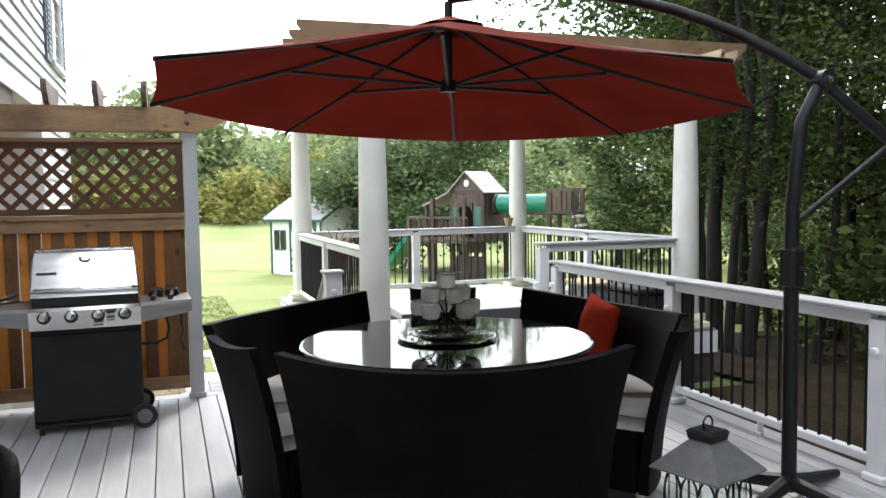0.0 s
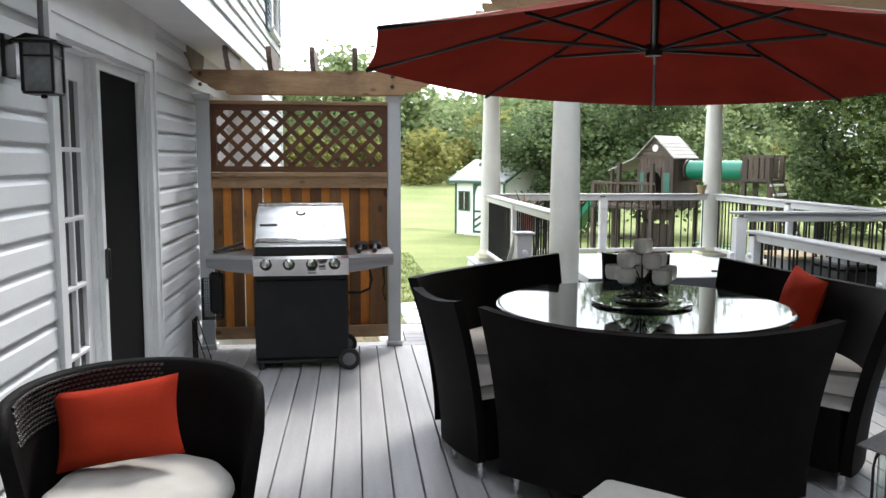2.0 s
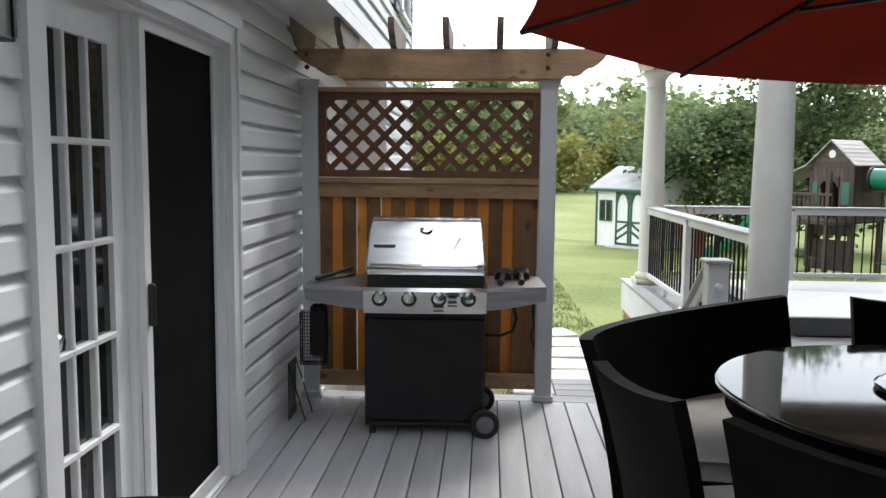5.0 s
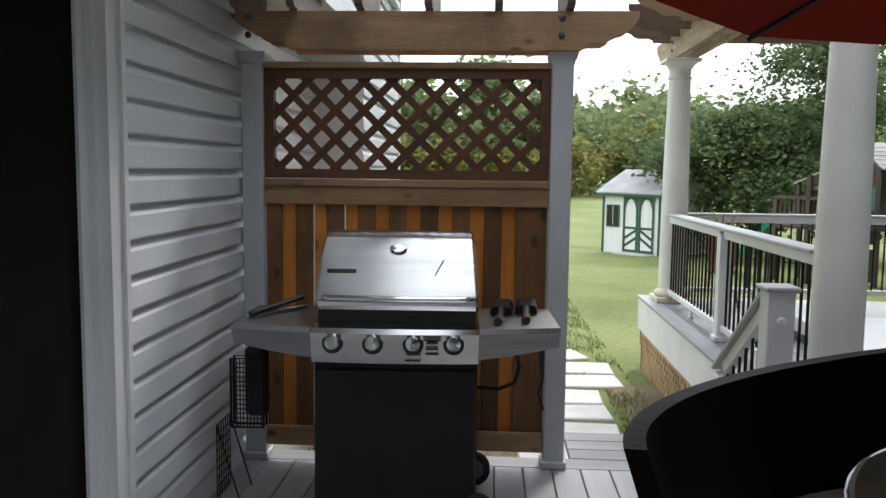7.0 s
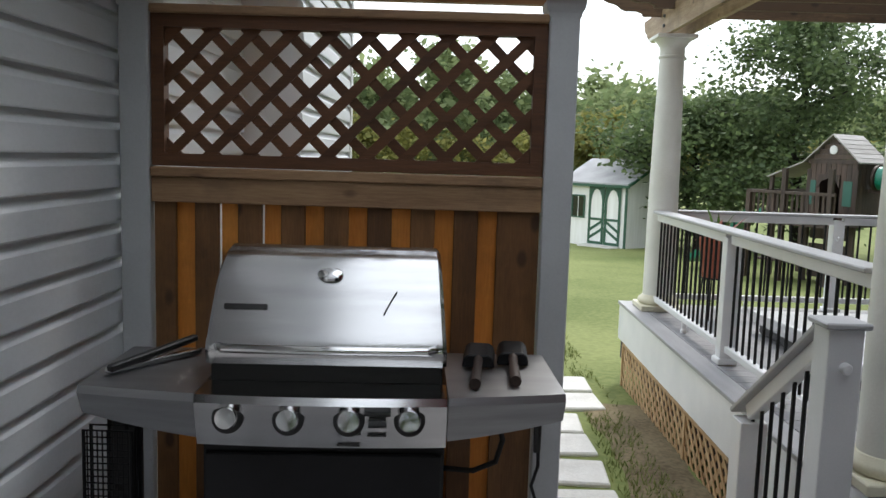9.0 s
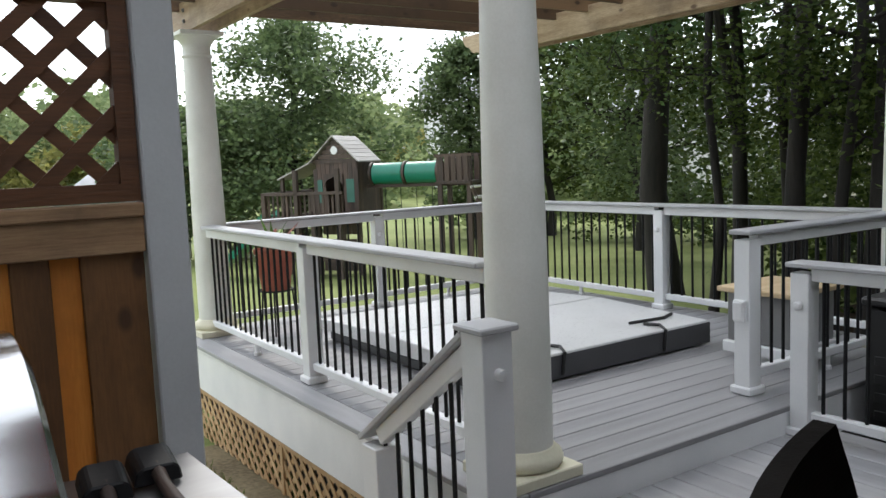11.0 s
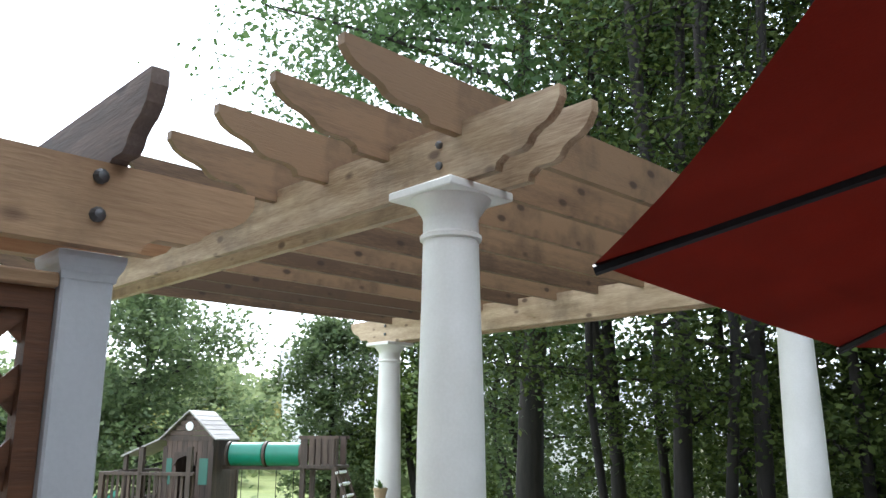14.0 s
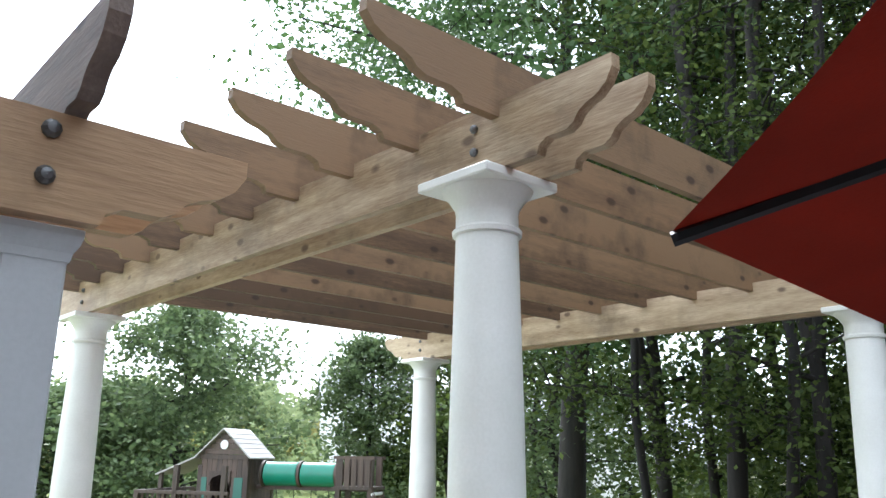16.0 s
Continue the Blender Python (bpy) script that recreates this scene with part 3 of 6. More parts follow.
baluster_mesh = {}
def railing(name, p0, p1, z, posts, label, height=0.91, light=None, gap0=0.0, gap1=0.0, spacing=0.108):
    """White rail with grey cap and black round balusters between p0 and p1; posts: distances along it."""
    v = Vector((p1[0] - p0[0], p1[1] - p0[1]))
    L = v.length
    ang = math.degrees(math.atan2(v.y, v.x))
    r = thing(name, label, "railing", pose(p0[0], p0[1], z, 0, 0, ang), "deck railings")
    for d in posts:
        post_parts(r, d, 0, 0, height - 0.055, None if light is None else light - ang)
    part("cap_rail", boxed(-gap0, L + gap1, -0.07, 0.07, height - 0.026, height, 0.006), M_CAP, r, "grey composite cap board")
    edges = sorted(set([0.0] + list(posts) + [L]))
    for a, b in zip(edges, edges[1:]):
        a2 = a + (0.05 if a in posts else 0.0)
        b2 = b - (0.05 if b in posts else 0.0)
        if b2 - a2 < 0.1:
            continue
        part("top_rail", boxed(a2, b2, -0.028, 0.028, height - 0.095, height - 0.027, 0.006), M_WHITE, r)
        part("bottom_rail", boxed(a2, b2, -0.026, 0.026, 0.085, 0.135, 0.006), M_WHITE, r)
        part("support_foot", lathe([(0.026, 0), (0.026, 0.02), (0.018, 0.03), (0.018, 0.085)], 12, m=Matrix.Translation(((a2 + b2) / 2, 0, 0))), M_WHITE, r)
        n = max(1, round((b2 - a2) / spacing))
        key = round(height, 3)
        if key not in baluster_mesh:
            baluster_mesh[key] = mesh_of("baluster", tube([(0, 0, 0.13), (0, 0, height - 0.09)], 0.0098, 8), M_BLACK, True)
        for i in range(n):
            part("baluster", baluster_mesh[key], None, r, m=Matrix.Translation((a2 + (b2 - a2) * (i + 0.5) / n, 0, 0)))
    return r


railing("railing", (CX0 - 0.045, CY0 + 0.13), (CX0 - 0.045, CY1 - 0.12), UP, (11.14 - CY0 - 0.13,), "white deck railing with black balusters between two columns")
railing("railing", (CX0 + 0.1, 13.2), (CX1 - 0.12, 13.25), UP, (1.53,), "white deck railing with black balusters facing the yard", light=-90)
railing("railing", (CX1 + 0.02, 13.2), (CX1 + 0.02, 9.33), UP, (1.96,), "white deck railing with black balusters facing the woods", light=180)
railing("railing", (4.9, 9.24), (CX1 - 0.12, 9.22), UP, (0.0,), "short white railing with grey cap beside the step", gap0=0.07)
railing("railing", (4.895, 8.9), (5.05, -1.6), 0.0, (0.0, 1.77, 3.55, 5.33, 7.1, 8.87, 10.5), "white deck railing with black balusters along the lower deck", light=180, gap0=0.07)


# ---- steps to the garden ----
def stair():
    s = thing("stairs", "grey composite steps down to the lawn with white risers", "stairs", Matrix.Translation((0, DECK_END, 0)), kind="structure")
    for k in range(2):
        y0, z = 0.01 + 0.29 * k, -0.17 * (k + 1)
        for i in range(2):
            part("tread_board", boxed(1.78, 2.66, y0 + 0.145 * i, y0 + 0.139 + 0.145 * i, z - 0.03, z, 0.004), M_DECK_X, s)
        part("riser", boxed(1.8, 2.64, y0 + 0.265, y0 + 0.285, z - 0.2, z - 0.031), M_WHITE, s)


stair()


def stair_rail():
    r = thing("stair_railing", "white stair handrail with black balusters and two newel posts", "railing", Matrix.Translation((2.755, 0, -0.025)), "deck railings")
    def newel(y, z, h):
        return part("newel_post", boxed(-0.065, 0.065, y - 0.065, y + 0.065, z, h, 0.004), M_WHITE, r)
    n1 = newel(8.765, -0.25, 0.925)
    part("newel_cap", boxed(-0.085, 0.085, 8.68, 8.85, 0.926, 0.95, 0.006), M_CAP, n1, "grey composite post cap")
    part("post_light", lathe([(0.022, 0), (0.022, 0.018), (0.017, 0.026), (0.004, 0.03)], 14, m=pose(0.0, 8.7, 0.78, 90, 0, 0)), M_WHITE, n1, smooth=True)
    newel(9.56, ground_height(2.7, 9.6) - 0.03, 0.3)
    y0, z0, y1, z1 = 8.83, 0.9, 9.66, 0.3
    a = math.degrees(math.atan2(z1 - z0, y1 - y0))
    length = math.hypot(y1 - y0, z1 - z0)
    m = Matrix.Translation((0, y0, z0)) @ pose(0, 0, 0, a, 0, 0)
    part("cap_rail", boxed(-0.06, 0.06, 0, length, -0.0, 0.026, 0.005, m), M_CAP, r, "grey composite cap board")
    part("top_rail", boxed(-0.028, 0.028, 0.0, length - 0.12, -0.075, -0.002, 0.005, m), M_WHITE, r)
    m2 = Matrix.Translation((0, y0, z0 - 0.7)) @ pose(0, 0, 0, a, 0, 0)
    part("bottom_rail", boxed(-0.026, 0.026, 0.0, length - 0.12, -0.03, 0.02, 0.005, m2), M_WHITE, r)
    for i in range(7):
        y = 8.83 + 0.105 * (i + 0.6)
        z = z0 + (y - y0) * (z1 - z0) / (y1 - y0)
        part("baluster", tube([(0, y, z - 0.7), (0, y, z - 0.05)], 0.0098, 8), M_BLACK, r)


stair_rail()


def stepping_stone(x, y, w, d, turn):
    bm = boxed(-w / 2, w / 2, -d / 2, d / 2, -0.05, 0.03, 0.012)
    ob = tagged(new("stepping_stone", mesh_of("stepping_stone", bm, M_SLAB)), "pale concrete stepping stone set in the lawn", "paving slab", "stepping stones")
    ob.matrix_world = pose(x, y, ground_height(x, y), 0, 0, turn)


M_SLAB = material("pale_concrete", (0.5, 0.49, 0.46), (0.66, 0.65, 0.62), rough=0.85, scale=3, fine=50, bump=0.3)
for i, (sx, sy, w, d, a) in enumerate(((1.95, 10.3, 0.8, 0.42, 2), (1.95, 10.86, 0.8, 0.4, -3), (1.98, 11.39, 0.75, 0.4, 3), (2.0, 11.92, 0.7, 0.44, -2), (2.3, 12.54, 0.64, 0.44, 4), (2.3, 13.15, 0.64, 0.46, 0), (2.1, 13.8, 0.6, 0.45, 20))):
    stepping_stone(sx, sy, w, d, a)


# ---- lattice skirt under the raised deck ----
def skirt():
    s = thing("lattice_skirt", "tan wooden diagonal lattice below the raised deck", "lattice", Matrix.Translation((2.957, 0, 0)))
    ya, yb = 9.04, 13.28
    def slats(mirror, x0, x1):
        for k in diagonals(ya, yb, -1.0, -0.215, 0.124, mirror):
            part("slat", slat_mesh_y(k, 0.036, x0, x1), M_SKIRT, s)
    slats(False, -0.006, 0.0)
    slats(True, 0.001, 0.007)
    part("skirt_trim", boxed(-0.012, 0.01, ya, yb, -0.24, -0.212), M_SKIRT, s)
    for y in (ya, 11.2, yb - 0.03):
        part("skirt_post", boxed(-0.014, 0.014, y, y + 0.04, -1.0, -0.24), M_SKIRT, s)


def slat_mesh_y(ends, w, x0, x1):
    (ya, za), (yb, zb) = ends
    length = math.hypot(yb - ya, zb - za)
    m = Matrix.Translation((0, (ya + yb) / 2, (za + zb) / 2)) @ pose(0, 0, 0, math.degrees(math.atan2(zb - za, yb - ya)), 0, 0)
    return boxed(x0, x1, -length / 2, length / 2, -w / 2, w / 2, 0, m)


skirt()
# Solid dark block stands in for the shade behind the lattice skirt.
structure("wall_crawlspace", boxed(3.3, 6.5, 9.3, 13.3, -1.4, -0.38), M_GAP, "added dark block standing for the shade under the raised deck", "void")

# ---- round dining set ----
TX, TY = 2.885, 6.27
def arc_solid(r_in, r_out, a0, a1, z0, z1, n=24, flare_in=0.0, flare_out=0.0, bm=None, rows=1, power=1.0):
    """Part of a ring; radii grow by the flares towards the top."""
    bm = bm or bmesh.new()
    rows_in, rows_out = [], []
    for j in range(rows + 1):
        t = j / rows
        z = z0 + (z1 - z0) * t
        fi, fo = flare_in * t ** power, flare_out * t ** power
        rows_in.append([bm.verts.new(((r_in + fi) * math.cos(a), (r_in + fi) * math.sin(a), z)) for a in [a0 + (a1 - a0) * i / n for i in range(n + 1)]])
        rows_out.append([bm.verts.new(((r_out + fo) * math.cos(a), (r_out + fo) * math.sin(a), z)) for a in [a0 + (a1 - a0) * i / n for i in range(n + 1)]])
    for i in range(n):
        for j in range(rows):
            bm.faces.new((rows_out[j][i], rows_out[j][i + 1], rows_out[j + 1][i + 1], rows_out[j + 1][i]))
            bm.faces.new((rows_in[j][i + 1], rows_in[j][i], rows_in[j + 1][i], rows_in[j + 1][i + 1]))
        bm.faces.new((rows_in[-1][i], rows_in[-1][i + 1], rows_out[-1][i + 1], rows_out[-1][i]))
        bm.faces.new((rows_in[0][i + 1], rows_in[0][i], rows_out[0][i], rows_out[0][i + 1]))
    for j in range(rows):
        bm.faces.new((rows_in[j][0], rows_out[j][0], rows_out[j + 1][0], rows_in[j + 1][0]))
        bm.faces.new((rows_out[j][-1], rows_in[j][-1], rows_in[j + 1][-1], rows_out[j + 1][-1]))
    return bm


def wicker_material(name):
    """Dark woven resin: two crossed wave bands as relief."""
    m = material(name, (0.0035, 0.003, 0.003), (0.008, 0.0072, 0.0072), rough=0.62, spec=0.065, scale=6, fine=140, bump=0.0)
    nt = m.node_tree
    n, l = nt.nodes, nt.links
    tc = n.new("ShaderNodeTexCoord")
    w1 = n.new("ShaderNodeTexWave")
    w1.bands_direction = 'Z'
    w1.inputs["Scale"].default_value = 40
    w1.inputs["Distortion"].default_value = 1.5
    w1.inputs["Detail Scale"].default_value = 3
    ck = n.new("ShaderNodeTexVoronoi")
    mp = n.new("ShaderNodeMapping")
    mp.inputs["Scale"].default_value = (28, 28, 75)
    l.new(tc.outputs["Object"], mp.inputs[0])
    l.new(mp.outputs[0], ck.inputs["Vector"])
    ck.inputs["Scale"].default_value = 1
    l.new(tc.outputs["Object"], w1.inputs["Vector"])
    mul = n.new("ShaderNodeMath")
    mul.operation = 'SUBTRACT'
    l.new(w1.outputs["Fac"], mul.inputs[0])
    l.new(ck.outputs["Distance"], mul.inputs[1])
    bp = n.new("ShaderNodeBump")
    bp.inputs["Strength"].default_value = 0.14
    bp.inputs["Distance"].default_value = 0.004
    l.new(mul.outputs[0], bp.inputs["Height"])
    l.new(bp.outputs[0], n["Principled BSDF"].inputs["Normal"])
    return m


M_WICKER = wicker_material("dark_wicker")
M_TABLEGLASS = material("black_table_glass", (0.012, 0.02, 0.018), (0.016, 0.024, 0.022), rough=0.015, bump=0, spec=0.36, coat=0.0)
M_TABLEGLASS.node_tree.nodes["Principled BSDF"].inputs["Coat Roughness"].default_value = 0.01


def curved_seat(name, label, category, centre, span, group):
    """A curved wicker seat round the table; built about the table's axis, centre at angle 0."""
    b = thing(name, label, category, pose(TX, TY, 0, 0, 0, centre), group)
    h = radians(span / 2)
    n = max(6, int(span / 3))
    back = arc_solid(1.07, 1.12, -h, h, 0.1, 0.89, n, 0.15, 0.15, rows=8, power=1.8)
    for v in back.verts:
        s = math.atan2(v.co.y, v.co.x) / h
        v.co.z -= 0.05 * (1 - s * s) * max(0, (v.co.z - 0.4) / 0.49) * min(1, span / 60)
    part("backrest", back, M_WICKER, b, smooth=True)
    part("seat_base", arc_solid(0.66, 1.055, -h, h, 0.1, 0.4, n), M_WICKER, b)
    part("seat_cushion", cushion_arc(0.64, 1.1, -h + 0.03, h - 0.03, 0.4, 0.47, n), M_CUSHION, b, "beige seat cushion", smooth=True)
    for a in (-h + 0.05, h - 0.05):
        for r in (0.7, 1.06):
            part("foot", tube([(r * math.cos(a), r * math.sin(a), 0), (r * math.cos(a), r * math.sin(a), 0.1)], [0.014, 0.02], 10), M_CHROME, b, "short metal foot")
    return b


def cushion_arc(r0, r1, a0, a1, z0, z1, n):
    bm = arc_solid(r0, r1, a0, a1, z0, z1, n)
    bmesh.ops.remove_doubles(bm, verts=list(bm.verts), dist=0.0001)
    sharp = [e for e in bm.edges if len(e.link_faces) == 2 and e.calc_face_angle(0) > 1.0]
    bmesh.ops.bevel(bm, geom=sharp, offset=0.022, segments=3, affect='EDGES', profile=0.5)
    return bm


for a, span in ((253, 72), (135.5, 77), (10, 72)):
    curved_seat("curved_bench", "curved dark wicker bench with beige cushion round the table", "bench", a, span, "seats round the table")
for a in (199, 72, 318):
    curved_seat("wicker_chair", "dark wicker chair with curved back at the round table", "chair", a, 21, "seats round the table")


def round_table():
    t = thing("round_table", "round dark wicker dining table with reflective glass top", "dining table", Matrix.Translation((TX, TY, 0)))
    part("tabletop", lathe([(0.775, 0.738), (0.787, 0.742), (0.79, 0.747), (0.785, 0.752), (0.777, 0.753), (0.765, 0.753), (0.6, 0.753)], 96), M_TABLEGLASS, t, "dark reflective glass top", smooth=True)
    part("apron", lathe([(0.735, 0.66), (0.75, 0.66), (0.75, 0.737), (0.735, 0.737)], 72), M_WICKER, t)
    part("pedestal", lathe([(0.4, 0.0), (0.4, 0.05), (0.3, 0.2), (0.27, 0.45), (0.36, 0.66)], 40), M_WICKER, t, smooth=True)


round_table()


def lazy_susan():
    s = thing("lazy_susan", "round clear glass turntable on the table", "turntable", Matrix.Translation((TX + 0.0, TY, 0.754)))
    part("bearing", lathe([(0.06, 0), (0.06, 0.008), (0.05, 0.01)], 32), M_PLASTIC, s)
    part("plate", lathe([(0.264, 0.01), (0.268, 0.012), (0.268, 0.015), (0.264, 0.017), (0.255, 0.017), (0.2, 0.017)], 64), M_GLASS, s, "clear glass plate", smooth=True).visible_shadow = False


lazy_susan()


def candelabra():
    c = thing("candelabra", "black wrought-iron candle stand with frosted glass cups", "candle holder", Matrix.Translation((TX, TY, 0.771)))
    part("ring_base", tube([(0.14 * math.cos(a * math.pi / 12), 0.14 * math.sin(a * math.pi / 12), 0.008) for a in range(25)], 0.006, 6), M_BLACK, c)
    part("stem", tube([(0, 0, 0.008), (0, 0, 0.25)], 0.006, 8), M_BLACK, c)
    cup_b = lathe([(0.03, 0), (0.043, 0.008), (0.05, 0.03), (0.051, 0.06), (0.048, 0.078), (0.045, 0.08), (0.045, 0.074)], 20)
    cup = mesh_of("glass_cup", cup_b, M_CUP, True)
    dish = mesh_of("cup_dish", lathe([(0.008, -0.004), (0.026, 0.0), (0.028, 0.003), (0.02, 0.002)], 16), M_BLACK, True)
    spots = [(0.0, 0.0, 0.25)] + [(0.095 * math.cos(a), 0.095 * math.sin(a), 0.178) for a in (0.2, 1.75, 3.3, 4.9)] + [(0.15 * math.cos(a), 0.15 * math.sin(a), 0.102) for a in (0.1, 1.3, 2.6, 3.8, 5.1)]
    for x, y, z in spots:
        if x or y:
            r = math.hypot(x, y)
            u = (x / r, y / r)
            pts = []
            for i in range(13):
                t = i / 12
                rr = r * (0.1 + 0.9 * t) + 0.05 * math.sin(t * math.pi * 2)
                pts.append((u[0] * rr, u[1] * rr, 0.03 + (z - 0.03) * t ** 1.3 - 0.03 * math.sin(t * math.pi)))
            part("scroll_arm", tube(pts, 0.0045, 6), M_BLACK, c)
            curl = [(u[0] * (r * 0.75 + 0.045 * math.cos(k * 0.5)), u[1] * (r * 0.75 + 0.045 * math.cos(k * 0.5)), 0.055 + 0.045 * math.sin(k * 0.5)) for k in range(12)]
            part("scroll", tube(curl, 0.004, 5), M_BLACK, c)
        m = Matrix.Translation((x, y, z))
        part("cup_dish", dish, None, c, m=m)
        part("glass_cup", cup, None, c, m=m @ Matrix.Translation((0, 0, 0.005)))


M_CUP = material("frosted_cup_glass", (0.66, 0.65, 0.6), (0.8, 0.79, 0.75), rough=0.3, scale=6, bump=0.02)
M_CUP.node_tree.nodes["Principled BSDF"].inputs["Transmission Weight"].default_value = 0.35
candelabra()


def pillow(name, w, h, d, m, label):
    n = 16
    bm = bmesh.new()
    top = [[None] * (n + 1) for _ in range(n + 1)]
    bot = [[None] * (n + 1) for _ in range(n + 1)]
    for i in range(n + 1):
        for j in range(n + 1):
            u, v = 2 * i / n - 1, 2 * j / n - 1
            bulge = ((1 - abs(u) ** 2.4) * (1 - abs(v) ** 2.4)) ** 0.55
            pin = 1 - 0.06 * (1 - u * u) * v * v - 0.0
            pin2 = 1 - 0.08 * (1 - v * v) * u * u
            x, z = u * w / 2 * pin2, v * h / 2 * pin
            wr = 0.008 * noise.noise((u * 3, v * 3, w * 10))
            edge = i in (0, n) or j in (0, n)
            top[i][j] = bm.verts.new((x, -d / 2 * bulge + wr * (not edge), z))
            bot[i][j] = top[i][j] if edge else bm.verts.new((x, d / 2 * bulge + wr, z))
    for i in range(n):
        for j in range(n):
            bm.faces.new((top[i][j], top[i + 1][j], top[i + 1][j + 1], top[i][j + 1]))
            bm.faces.new((bot[i][j], bot[i][j + 1], bot[i + 1][j + 1], bot[i + 1][j]))
    p = tagged(new(name, mesh_of(name, bm, M_RED, True)), label, "pillow")
    p.matrix_world = m
    return p


# ---- grill ----
M_HUB = plain("dull_hub_metal", (0.2, 0.2, 0.21), rough=0.35, metal=0.8)


def grill():
    g = thing("gas_grill", "stainless four-burner gas grill with lid closed and side shelves", "grill", pose(0.943, 8.19, 0, 0, 0, 2.6))
    W = 0.335
    # cabinet
    part("cabinet", boxed(-W, W, -0.25, 0.22, 0.075, 0.7, 0.008), M_GRILLGREY, g, "dark grey enamelled cabinet")
    part("cabinet_door", boxed(-W + 0.006, W - 0.006, -0.266, -0.251, 0.09, 0.66, 0.006), M_GRILLGREY, g, "dark grey front panel")
    part("base_shelf", boxed(-W, W, -0.25, 0.22, 0.05, 0.074, 0.006), M_PLASTIC, g)
    for x in (-W + 0.04, ):
        for y in (-0.22, 0.19):
            part("caster_leg", tube([(x, y, 0.0), (x, y, 0.05)], [0.02, 0.016], 10), M_PLASTIC, g)
    for y in (-0.27, 0.22):
        wheel = part("wheel", lathe([(0.05, -0.018), (0.075, -0.02), (0.08, -0.012), (0.08, 0.012), (0.075, 0.02), (0.05, 0.018)], 28, m=pose(W + 0.0, y - 0.03, 0.08, 90, 0, 0)), M_RUBBER, g, smooth=True)
        part("hub", lathe([(0.012, -0.021), (0.048, -0.021), (0.05, 0.0), (0.048, 0.021), (0.012, 0.024)], 20, m=pose(W + 0.0, y - 0.03, 0.08, 90, 0, 0)), M_HUB, wheel, smooth=True)
    part("axle", tube([(W, -0.27, 0.08), (W, 0.17, 0.08)], 0.008, 8), M_BLACK, g)
    # control panel: bowed front
    def bowed(x0, x1, z0, z1, y_end, y_mid, yb, taper=0.0):
        bm = bmesh.new()
        n = 20
        rows = []
        for i in range(n + 1):
            x = x0 + (x1 - x0) * i / n
            s = x / 0.665
            yf = y_mid + (y_end - y_mid) * s * s
            zb = z0 + taper * s * s
            rows.append([bm.verts.new(p) for p in ((x, yb, zb), (x, yf + 0.035, zb), (x, yf, z1 - 0.02), (x, yf + 0.01, z1), (x, yb, z1))])
        for a, b in zip(rows, rows[1:]):
            for k in range(5):
                bm.faces.new((a[k], a[(k + 1) % 5], b[(k + 1) % 5], b[k]))
        bm.faces.new(rows[0])
        bm.faces.new(rows[-1][::-1])
        return bm
    panel = part("control_panel", bowed(-W, W, 0.7, 0.845, -0.3, -0.36, -0.2), M_STEEL, g, "brushed steel control panel", smooth=True)
    for x0, x1 in ((-0.665, -W - 0.003), (W + 0.003, 0.665)):
        part("side_shelf", bowed(x0, x1, 0.7, 0.845, -0.28, -0.358, 0.17, 0.06), M_SHELF, g, "steel side shelf", smooth=True)
    for k, x in enumerate((-0.245, -0.085, 0.075, 0.235)):
        yf = -0.36 + 0.06 * (x / 0.665) ** 2
        m = pose(x, yf + 0.01, 0.785, 76, 0, 0)
        kn = part("knob_bezel", lathe([(0.02, 0), (0.042, 0.0), (0.042, 0.006), (0.036, 0.01), (0.02, 0.01)], 24, m=m), M_PLASTIC, panel, "black bezel", smooth=True)
        part("knob", lathe([(0.03, 0.008), (0.03, 0.03), (0.027, 0.036), (0.008, 0.037)], 24, m=m), M_CHROME, panel, "silver knob", smooth=True)
    for i, (x, z, w) in enumerate(((0.15, 0.805, 0.07), (0.15, 0.792, 0.045), (0.15, 0.75, 0.05), (0.075, 0.722, 0.06))):
        part("label_bar", boxed(x - w / 2, x + w / 2, -0.372, -0.35 - 0.0, z, z + 0.005), M_PLASTIC, panel)
    # firebox and lid
    part("firebox", boxed(-W + 0.01, W - 0.01, -0.2, 0.22, 0.84, 0.9, 0.006), M_PLASTIC, g, "black firebox")
    prof = [(-0.225, 0.9), (-0.235, 0.93), (-0.232, 0.96), (-0.215, 0.985), (-0.185, 1.06), (-0.15, 1.13), (-0.11, 1.175), (-0.06, 1.2), (0.0, 1.21), (0.1, 1.2), (0.17, 1.16), (0.21, 1.08), (0.22, 0.98), (0.22, 0.9)]
    bm = bmesh.new()
    cols = []
    for x, sc in ((-W, 0.95), (-W + 0.012, 1.0), (W - 0.012, 1.0), (W, 0.95)):
        cols.append([bm.verts.new((x * (1 - 0.06 * max(0, (z - 0.95) / 0.26)), y * sc, 0.9 + (z - 0.9) * sc)) for y, z in prof])
    for a, b in zip(cols, cols[1:]):
        for k in range(len(prof) - 1):
            bm.faces.new((a[k], a[k + 1], b[k + 1], b[k]))
        bm.faces.new((a[-1], a[0], b[0], b[-1]))
    bm.faces.new(cols[0])
    bm.faces.new(cols[-1][::-1])
    lid = part("lid", bm, M_STEEL, g, "polished stainless steel lid", smooth=True)
    part("handle", tube([(-0.3, -0.225, 0.95), (-0.28, -0.262, 0.952), (0, -0.268, 0.952), (0.28, -0.262, 0.952), (0.3, -0.225, 0.95)], 0.013, 10), M_CHROME, lid, smooth=True)
